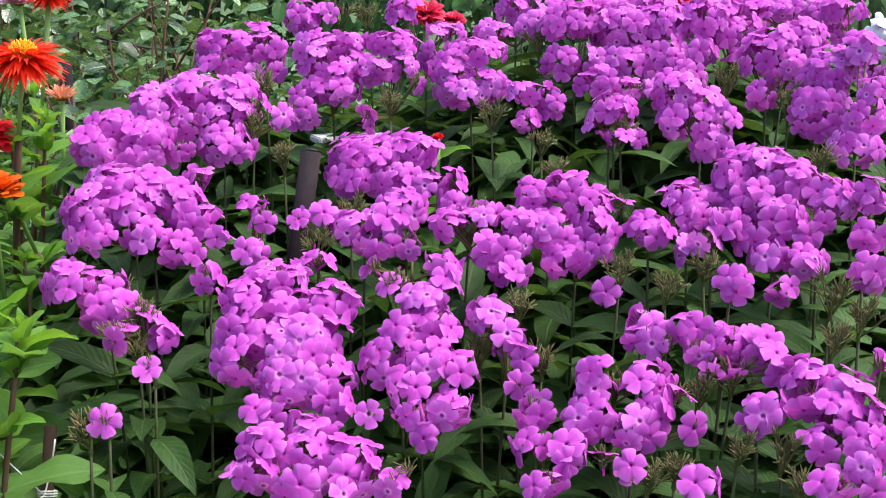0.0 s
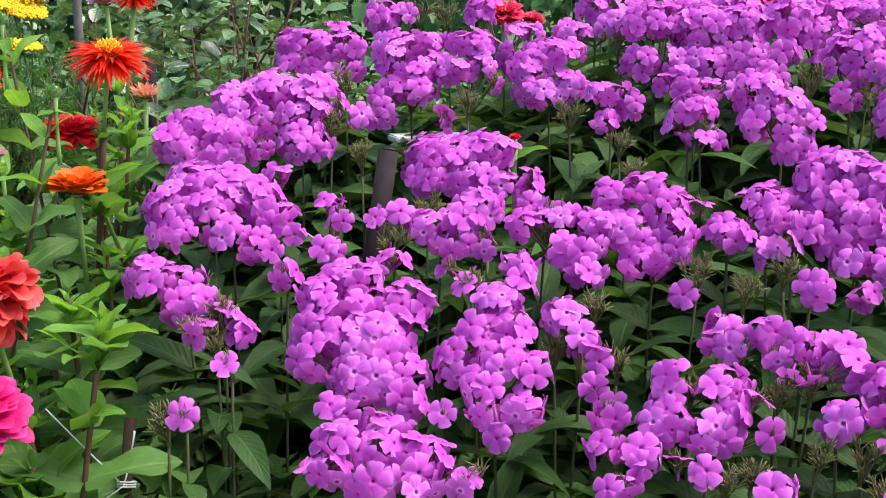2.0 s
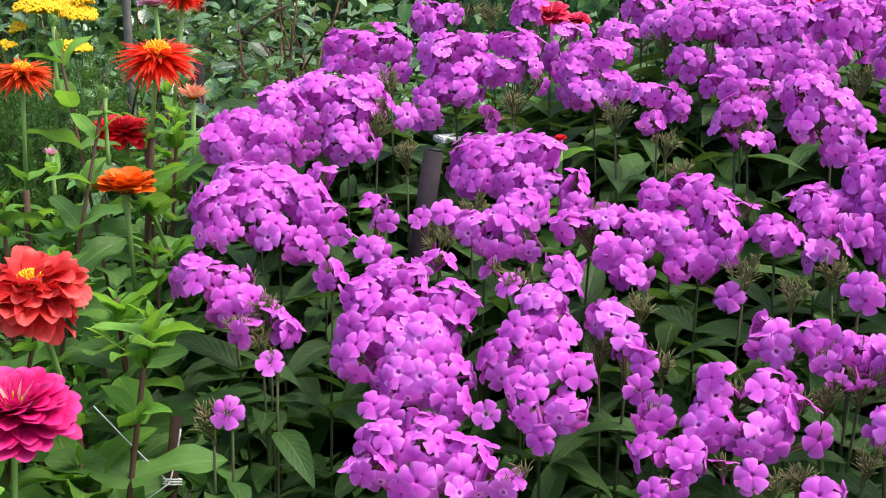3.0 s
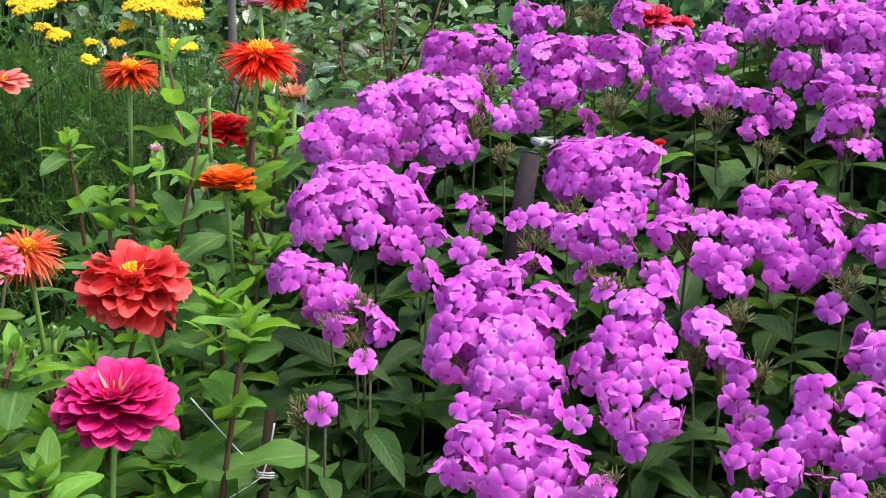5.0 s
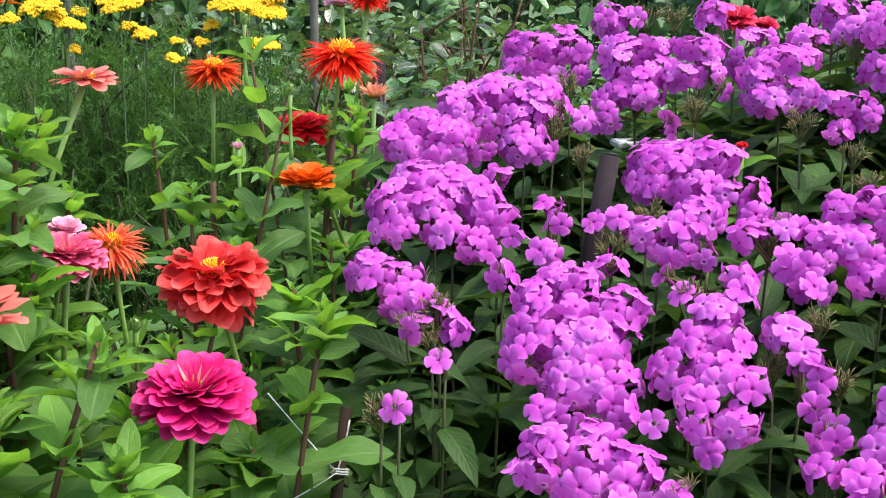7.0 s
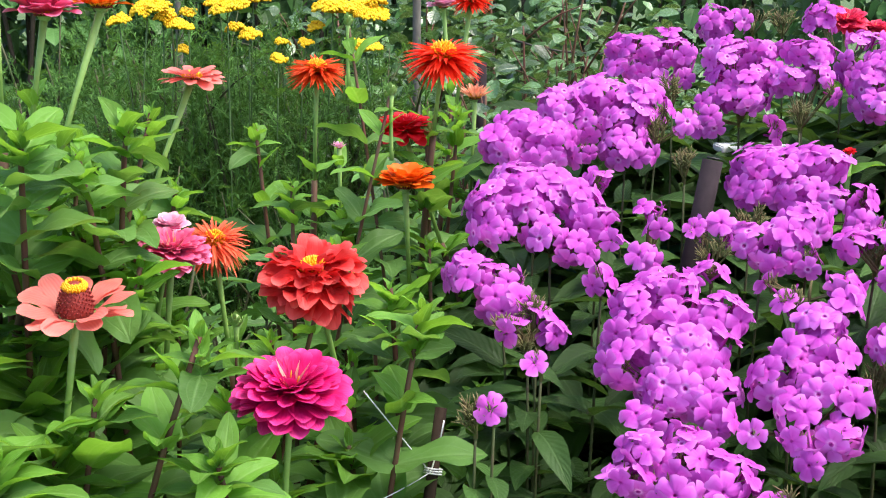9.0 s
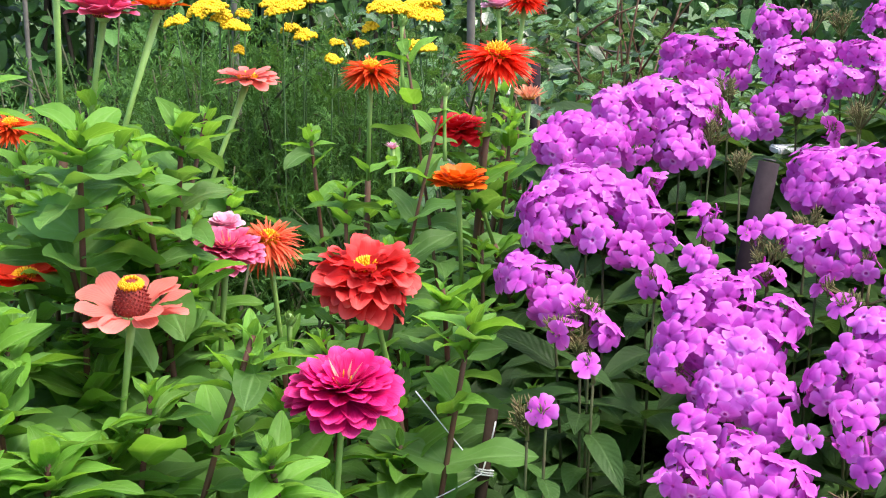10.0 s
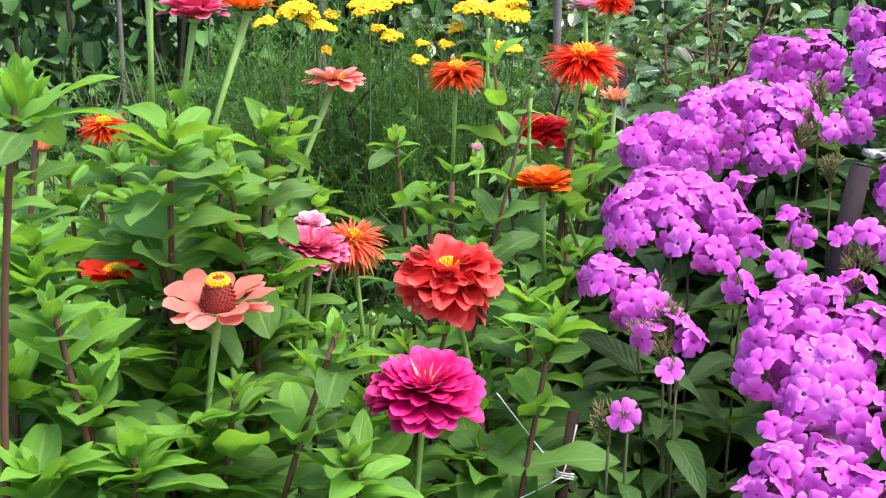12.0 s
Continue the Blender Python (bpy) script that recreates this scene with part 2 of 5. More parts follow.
def grow(origin, heading, rise, roll=0.0, size=1.0, wide=1.0):
    """Matrix for a leaf that lies along local +y: heading about z, rise above level (radians)."""
    return (Matrix.Translation(origin) @ Matrix.Rotation(heading, 4, "Z") @ Matrix.Rotation(rise, 4, "X")
            @ Matrix.Rotation(roll, 4, "Y") @ Matrix.Diagonal((size * wide, size, size, 1)))


def blade(length, width, outline, droop=0.6, fold=0.25, wave=0.0, nl=6, nw=4, phase=0.0, twist=0.0):
    """A leaf or petal along +y from the origin, bent down by droop radians over its length."""
    v, f, uv = [], [], []
    y = z = 0.0
    for i in range(nl + 1):
        s = 1 - (1 - i / nl) ** 1.35
        w = width / 2 * outline(s)
        a = droop * s
        if i:
            last = 1 - (1 - (i - 1) / nl) ** 1.35
            y += length * (s - last) * math.cos(droop * (s + last) / 2)
            z -= length * (s - last) * math.sin(droop * (s + last) / 2)
        for j in range(nw + 1):
            u = 2 * j / nw - 1
            lift = fold * abs(u) ** 1.3 * w + wave * math.sin(s * 9 + phase + u) * abs(u) * w
            tw = twist * s
            px, pz = u * w * math.cos(tw) - lift * math.sin(tw), u * w * math.sin(tw) + lift * math.cos(tw)
            v.append((px, y + pz * math.sin(a), z + pz * math.cos(a)))
            uv.append((j / nw, s))
    n = nw + 1
    for i in range(nl):
        for j in range(nw):
            f.append((i * n + j, i * n + j + 1, (i + 1) * n + j + 1, (i + 1) * n + j))
    return Geo(v, f, uv)


def lance(s):
    return max(0.03, math.sin(math.pi * min(1, s * 0.97 + 0.03) ** 0.75)) ** 0.85


def ovate(s):
    return max(0.02, 1.75 * (s + 0.03) ** 0.42 * max(0, 1 - s) ** 0.72)


def heart(s):
    return max(0.02, 1.45 * (s + 0.12) ** 0.3 * max(0, 1 - s) ** 0.55)


def round_leaf(s):
    return max(0.03, math.sin(math.pi * (s * 0.96 + 0.02) ** 0.9) ** 0.65)


def spoon(s):
    return (0.24 + 0.76 * math.sin(math.pi / 2 * min(1, s / 0.72))) * math.sqrt(max(0.03, 1 - max(0, (s - 0.70) / 0.30) ** 2.1))


def strap(s):
    return (0.55 + 0.45 * math.sin(math.pi * min(1, s + 0.15))) * max(0.06, 1 - s ** 12)


def quill(s):
    return (0.6 + 0.4 * math.sin(math.pi * min(1, s + 0.2))) * max(0.05, 1 - s ** 3.2)


def tube(points, radii, n=6):
    pts = [Vector(p) for p in points]
    v, f, uv = [], [], []
    for i, p in enumerate(pts):
        d = (pts[min(i + 1, len(pts) - 1)] - pts[max(i - 1, 0)]).normalized()
        side = d.cross(Vector((0.31, 0.95, 0.05))).normalized()
        up = d.cross(side)
        r = radii[i] if isinstance(radii, (list, tuple)) else radii
        for k in range(n):
            a = 2 * math.pi * k / n
            v.append(p + side * math.cos(a) * r + up * math.sin(a) * r)
            uv.append((k / n, i / max(1, len(pts) - 1)))
    for i in range(len(pts) - 1):
        for k in range(n):
            f.append((i * n + k, i * n + (k + 1) % n, (i + 1) * n + (k + 1) % n, (i + 1) * n + k))
    f.append(tuple(range(n - 1, -1, -1)))
    f.append(tuple((len(pts) - 1) * n + k for k in range(n)))
    return Geo([tuple(p) for p in v], f, uv)


def dome(rx, rz, n=10, rings=5, low=-0.3):
    """A rounded cap about the z axis, from the height low * rz to its top."""
    v, f, uv = [], [], []
    a0 = math.asin(low)
    for i in range(rings):
        a = a0 + (math.pi / 2 - a0) * i / rings
        for k in range(n):
            b = 2 * math.pi * k / n
            v.append((rx * math.cos(a) * math.cos(b), rx * math.cos(a) * math.sin(b), rz * math.sin(a)))
            uv.append((k / n, i / rings))
    v.append((0, 0, rz))
    uv.append((0.5, 1))
    for i in range(rings - 1):
        for k in range(n):
            f.append((i * n + k, i * n + (k + 1) % n, (i + 1) * n + (k + 1) % n, (i + 1) * n + k))
    for k in range(n):
        f.append(((rings - 1) * n + k, (rings - 1) * n + (k + 1) % n, rings * n))
    f.append(tuple(range(n - 1, -1, -1)))
    return Geo(v, f, uv)


def passing(p0, via, p2):
    """The point towards which a soft curve from p0 to p2 must be drawn so that it passes via."""
    a, b, c = Vector(p0), Vector(via), Vector(p2)
    s = max(0.25, min(0.85, (b.z - a.z) / (c.z - a.z)))
    return (b - a * (1 - s) ** 2 - c * s * s) / (2 * s * (1 - s))


def bent(p0, p1, p2, n):
    """Points on a soft curve from p0 to p2, drawn towards p1."""
    a, b, c = Vector(p0), Vector(p1), Vector(p2)
    return [a * (1 - s) ** 2 + b * 2 * s * (1 - s) + c * s * s for s in (i / n for i in range(n + 1))]


# ---- ground ----
def ground_sheet():
    n = 48
    v, f, uv = [], [], []
    for i in range(n + 1):
        for j in range(n + 1):
            x = math.copysign(abs(i / n * 2 - 1) ** 2.2, i / n * 2 - 1) * 120
            y = math.copysign(abs(j / n * 2 - 1) ** 2.2, j / n * 2 - 1) * 120
            v.append((x, y, 0.03 * noise.noise(Vector((x, y, 0)) * 0.9) if math.hypot(x, y) < 20 else 0))
            uv.append((i / n, j / n))
    for i in range(n):
        for j in range(n):
            f.append((i * (n + 1) + j, (i + 1) * (n + 1) + j, (i + 1) * (n + 1) + j + 1, i * (n + 1) + j + 1))
    tagged(new("ground", mesh_of("ground", Geo(v, f, uv), M_SOIL)), "dark crumbly garden soil under the flower bed", "soil", kind="structure")


ground_sheet()


# ---- phlox ----
def floret_geo(rng):
    """One open phlox flower facing +z: a slim tube that spreads into five broad, rounded, joined petals."""
    cols, size = 8, 0.0146
    tilt = [rng.uniform(-0.06, 0.14) for k in range(5)]
    reach = [rng.uniform(0.93, 1.05) for k in range(5)]
    curl = [rng.uniform(-0.28, 0.06) if rng.random() < 0.78 else rng.uniform(-0.9, -0.4) for k in range(5)]
    turn = [rng.uniform(-0.10, 0.10) for k in range(5)]
    notch = [rng.uniform(0.0, 0.07) for k in range(5)]
    rings = [(0.07, -1.35), (0.10, -0.7), (0.085, 0.0), (0.30, None), (0.55, None), (0.78, None), (0.93, None), (1.0, None)]
    v, f, uv = [], [], []
    n = 5 * cols
    for q, z in rings:
        for k in range(n):
            p, u = k // cols, (k % cols) / cols * 2 - 1
            a = 2 * math.pi * (k / n)
            if z is not None:
                r = q * size
                v.append((r * math.cos(a) + 0.06 * size * min(0, z), r * math.sin(a), z * size))
            else:
                w = 0 if abs(u) > 0.99 else 1
                lobe = reach[p] * (1 - abs(u) ** 4 * 0.13 - notch[p] * max(0, 1 - abs(u) * 4)) if w else 0.78
                r = (q if w or q < 0.7 else 0.7 + 0.5 * (q - 0.7)) * lobe * size
                a += w * turn[p] * 0.35 * q * (1 - abs(u))
                h = tilt[p] * q + curl[p] * q * q * 0.6 + 0.09 * q * (1 - u * u) - 0.10 * max(0, q - 0.8) * (1 + 2 * abs(u)) + turn[p] * u * q * 0.4 * w
                v.append((r * math.cos(a), r * math.sin(a), size * h * (w if w else 0.6)))
            uv.append((k / n, q))
    for i in range(len(rings) - 1):
        for k in range(n):
            f.append((i * n + k, i * n + (k + 1) % n, (i + 1) * n + (k + 1) % n, (i + 1) * n + k))
    return Geo(v, f, uv)


R1 = random.Random(11)
FLORETS = [mesh_of("floret", floret_geo(R1), M_FLORET) for k in range(12)]
WHITE_FLORETS = [mesh_of("white_floret", floret_geo(R1), M_WHITE_FLORET) for k in range(4)]
PHLOX_LEAVES = [mesh_of("phlox_leaf", blade(0.118, 0.040 * R1.uniform(0.85, 1.15), lance, R1.uniform(0.3, 1.1), 0.3, 0.12, 7, 4, R1.random() * 6, R1.uniform(-0.4, 0.4)), M_PHLOX_LEAF) for k in range(8)]


def tuft_geo(rng, root, rx, rz, dense):
    """One side branch of a phlox head: forked twigs that end in small tufts of slim calyces and pointed buds."""
    out = []
    m = 4 if dense else 8
    reach = 0.45 if dense else 1.0
    for k in range(m):
        a = 2.39996 * k + rng.uniform(-0.3, 0.3)
        c = 0.95 - 1.2 * (k + 0.5) / m
        s = math.sqrt(1 - c * c)
        q = reach * (rng.uniform(0.7, 1.1) if dense else rng.uniform(0.35, 1.15))
        hub = Vector((rx * s * math.cos(a) * q, rx * s * math.sin(a) * q, rz * c * q))
        out.append(tube(bent(root, root.lerp(hub, 0.7) + Vector((0, 0, -0.15 * rz)), hub, 4), [0.0011, 0.0010, 0.0008, 0.0007, 0.0006], 4))
        away = (hub - Vector((0, 0, -rz * 0.8))).normalized()
        for j in range(8 if dense else rng.randint(10, 22)):
            w = (away + Vector((rng.uniform(-1, 1), rng.uniform(-1, 1), rng.uniform(-0.5, 1.1))) * 0.95).normalized()
            p = hub - away * rng.uniform(0, 0.012)
            ln = rng.uniform(0.005, 0.012)
            out.append(tube([p, p + w * ln * 0.4, p + w * ln * 0.85, p + w * ln * 1.2], [0.0003, 0.0005, 0.0007, 0.0002], 3))
    return join(out)


def phlox(base, lobes, seed, leaves=7, white=False):
    """One flowering stem that leaves the soil at base. Its head is a group of rounded lobes: middle, half width, half height, share of open florets."""
    rng = random.Random(seed * 31 + 5)
    bx, by = base
    most = max(lb[5] for lb in lobes)
    if white:
        label = "white garden phlox at the edge of the clump"
    elif most < 0.15:
        label = "garden phlox stem with a faded brownish-green head"
    elif len(lobes) < 3:
        label = "garden phlox stem with a small lilac-pink head"
    else:
        label = "tall garden phlox with a full lilac-pink flower head"
    th = thing("phlox", bx, by, 0, label, "phlox", "phlox stems in the clump")
    mids = [Vector((lb[0] - bx, lb[1] - by, lb[2])) for lb in lobes]
    mean = sum(mids, Vector()) / len(mids)
    low = min(p.z - lb[4] for p, lb in zip(mids, lobes))
    top = Vector((mean.x, mean.y + 0.012, low + 0.35 * (mean.z - low) - 0.012))
    line = bent((0, 0, -0.02), (top.x * 0.25 + rng.uniform(-0.02, 0.02), top.y * 0.25, top.z * 0.55), top, 9)
    part("stem", mesh_of("stem", tube(line, [0.0026 - 0.00014 * i for i in range(10)], 6), M_PHLOX_STEM), th)
    h0 = rng.uniform(0, 6.3)
    for k in range(leaves):
        s = 0.93 - 0.085 * k
        i = min(8, int(s * 9))
        p = line[i].lerp(line[i + 1], s * 9 - i)
        for side in (0, 1):
            h = h0 + k * 1.571 + side * math.pi + rng.uniform(-0.3, 0.3)
            part("leaf", rng.choice(PHLOX_LEAVES), th, grow(p, h, rng.uniform(0.0, 0.75), rng.uniform(-0.3, 0.3), rng.uniform(0.65, 1.1) * (0.7 if k < 2 else 1.0)))
    head = part("panicle", mesh_of("panicle", tube([(0, 0, -0.004), (0, 0, 0.008), (0.001, 0, 0.02)], [0.0022, 0.0016, 0.001], 5), M_CALYX), th, Matrix.Translation(top), "branching flower head")
    taken, gap = [], 0.0147 if mean.y + by < 1.35 else 0.0163
    for g, (c, lb) in enumerate(zip(mids, lobes)):
        rx, rz, cover = lb[3:]
        part("branch", mesh_of("branch", tuft_geo(rng, top - c, max(rx, 0.010), max(rz, 0.010), cover > 0.3), M_CALYX), head, Matrix.Translation(c - top), "forked twigs with brownish green calyces")
        size = math.sqrt((rx * rx + rx * rz) / 2)
        n = max(1, int(6.283 * 1.6 * (size + 0.004) ** 2 / 0.00009)) if cover > 0.1 else rng.randint(0, 1)
        off = Vector((seed * 1.7 + g, seed * 0.6, 0))
        order = list(range(n))
        rng.shuffle(order)
        for k in order:
            z = max(-0.8, min(0.99, 1 - 1.6 * (k + 0.5) / n + rng.uniform(-0.08, 0.08)))
            a = 2.39996 * k + rng.uniform(-0.3, 0.3) + g
            s = math.sqrt(1 - z * z)
            d = Vector((s * math.cos(a), s * math.sin(a), z)) if size > 0.0062 else Vector((rng.uniform(-0.3, 0.3), -1, rng.uniform(0.2, 0.5))).normalized()
            if rng.random() * 0.45 + (noise.noise(d * 1.9 + off) * 0.75 + 0.5) * 0.55 > cover * 0.92 + 0.03:
                continue
            p = c + Vector((d.x * rx, d.y * rx, d.z * rz)) * min(1.3, max(0.78, rng.gauss(0.99, 0.11)))
            if any((p - q).length < gap for q in taken):
                continue
            if any(((p.x - m.x) / w[3]) ** 2 + ((p.y - m.y) / w[3]) ** 2 + ((p.z - m.z) / w[4]) ** 2 < 0.50 for j, (m, w) in enumerate(zip(mids, lobes)) if j != g):
                continue
            taken.append(p)
            nrm = Vector((d.x / rx, d.y / rx, d.z / rz)).normalized() + (c - mean).normalized() * 0.3 + Vector((0, -0.30, 0.15))
            nrm = (nrm.normalized() + Vector((rng.uniform(-1, 1), rng.uniform(-1, 1), rng.uniform(-1, 1))) * 0.32).normalized()
            part("floret", rng.choice(WHITE_FLORETS if white else FLORETS), head, aim(p - top, nrm, rng.uniform(0, 6.3), rng.uniform(0.84, 1.08)))
    return th


# ---- zinnias ----
R2 = random.Random(23)
ZLEAVES = [blade(0.090, 0.043 * R2.uniform(0.85, 1.2), ovate, R2.uniform(0.2, 1.0), R2.uniform(0.15, 0.45), 0.2, 9, 4, R2.random() * 6, R2.uniform(-0.3, 0.3)) for k in range(12)]
ZBROAD = [blade(0.100, 0.056 * R2.uniform(0.85, 1.15), heart if k % 2 else ovate, R2.uniform(0.2, 1.0), R2.uniform(0.15, 0.4), 0.22, 9, 4, R2.random() * 6, R2.uniform(-0.35, 0.35)) for k in range(12)]
ZLEAF_OLD = [mesh_of("zinnia_leaf", g, M_ZLEAF) for g in ZBROAD]
ZLEAF_YOUNG = [mesh_of("zinnia_young_leaf", g, M_ZTIP) for g in ZLEAVES]
COLOURS = {
    "magenta": petal_material("magenta_petal", (0.72, 0.004, 0.16), (0.80, 0.02, 0.10), (0.82, 0.075, 0.36), spread=0.3),
    "coral": petal_material("coral_petal", (0.78, 0.033, 0.034), (0.66, 0.025, 0.022), (0.90, 0.17, 0.15), share=0.38),
    "scarlet": petal_material("scarlet_petal", (0.92, 0.040, 0.012), (0.62, 0.015, 0.008), (0.90, 0.06, 0.02), spread=0.12, share=0.42),
    "flame": petal_material("flame_petal", (0.86, 0.10, 0.015), (0.84, 0.40, 0.02), (0.88, 0.06, 0.03), share=0.42),
    "crimson": petal_material("crimson_petal", (0.86, 0.014, 0.030), (0.64, 0.008, 0.014), (0.88, 0.04, 0.06), spread=0.1, share=0.42),
    "orange": petal_material("orange_petal", (0.88, 0.15, 0.008), (0.86, 0.28, 0.01), (0.88, 0.19, 0.014)),
    "salmon": petal_material("salmon_petal", (0.86, 0.200, 0.170), (0.62, 0.06, 0.06), (0.88, 0.30, 0.25)),
    "rose": petal_material("rose_petal", (0.82, 0.09, 0.25), (0.72, 0.04, 0.12), (0.88, 0.30, 0.46)),
    "blush": petal_material("blush_petal", (0.88, 0.36, 0.56), (0.80, 0.15, 0.28), (0.90, 0.70, 0.78)),
    "blood": petal_material("blood_petal", (0.80, 0.028, 0.010), (0.22, 0.004, 0.003), (0.84, 0.05, 0.016)),
    "tangerine": petal_material("tangerine_petal", (0.88, 0.125, 0.05), (0.86, 0.34, 0.02), (0.90, 0.24, 0.13)),
    "cherry": petal_material("cherry_petal", (0.80, 0.028, 0.105), (0.58, 0.012, 0.04), (0.86, 0.11, 0.20)),
    "cream": petal_material("cream_petal", (0.84, 0.42, 0.34), (0.84, 0.20, 0.18), (0.88, 0.66, 0.58)),
    "peach": petal_material("peach_petal", (0.84, 0.33, 0.19), (0.84, 0.44, 0.12), (0.84, 0.38, 0.26)),
}
#        rows of (number, length, rise in degrees, height) for a head of radius 1; outline, width, droop, fold
FORMS = {
    "double": ([(17, 1.0, 1, 0.0), (17, 1.0, 8, 0.04), (16, 0.97, 15, 0.08), (16, 0.91, 23, 0.12), (15, 0.82, 32, 0.15), (14, 0.70, 41, 0.17), (12, 0.55, 51, 0.19)], spoon, 0.42, 0.26, 0.24),
    "cactus": ([(24, 0.98, -16, 0.0), (26, 1.0, -4, 0.05), (26, 1.0, 8, 0.10), (24, 0.96, 18, 0.14), (20, 0.84, 29, 0.17)], quill, 0.19, 0.45, 0.5),
    "semi": ([(13, 1.0, 29, 0.0), (12, 0.98, 41, 0.03), (11, 0.90, 52, 0.06), (9, 0.76, 63, 0.09)], spoon, 0.52, 0.48, 0.18),
    "single": ([(9, 0.84, 36, 0.0), (6, 0.80, 27, 0.03)], spoon, 0.56, 0.50, 0.16),
    "flat": ([(13, 1.0, 6, 0.0), (11, 0.95, 17, 0.04), (8, 0.8, 30, 0.08)], spoon, 0.42, 0.35, 0.15),
    "ruffled": ([(16, 0.96, -22, 0.0), (17, 1.0, -10, 0.04), (17, 1.0, 0, 0.09), (16, 0.98, 10, 0.13), (15, 0.93, 22, 0.15), (14, 0.84, 36, 0.15), (10, 0.66, 52, 0.14)], spoon, 0.42, 0.36, 0.14),
    "quilled": ([(22, 0.98, -22, 0.0), (24, 1.0, -10, 0.04), (26, 1.0, 2, 0.08), (26, 0.98, 14, 0.12), (24, 0.94, 26, 0.15), (22, 0.86, 40, 0.17), (18, 0.74, 54, 0.18), (14, 0.62, 68, 0.18)], strap, 0.12, 0.6, 0.3),
    "opening": ([(12, 0.95, 28, 0.0), (10, 0.8, 44, 0.08), (8, 0.6, 60, 0.15)], strap, 0.26, -0.2, 0.5),
}


def spikes(rng, rx, rz, n, c0, c1, length, r):
    """Small pointed anthers standing on a rounded cone between two heights."""
    out = []
    for k in range(n):
        c = c0 + (c1 - c0) * (k + 0.5) / n
        a = 2.39996 * k
        s = math.sqrt(max(0, 1 - c * c))
        p = Vector((rx * s * math.cos(a), rx * s * math.sin(a), rz * c))
        d = (Vector((s * math.cos(a), s * math.sin(a), c + 0.5)) + Vector((rng.uniform(-1, 1), rng.uniform(-1, 1), 0)) * 0.25).normalized()
        out.append(tube([p - d * 0.001, p + d * length * 0.7, p + d * length], [r * 0.7, r, r * 0.3], 4))
    return join(out)


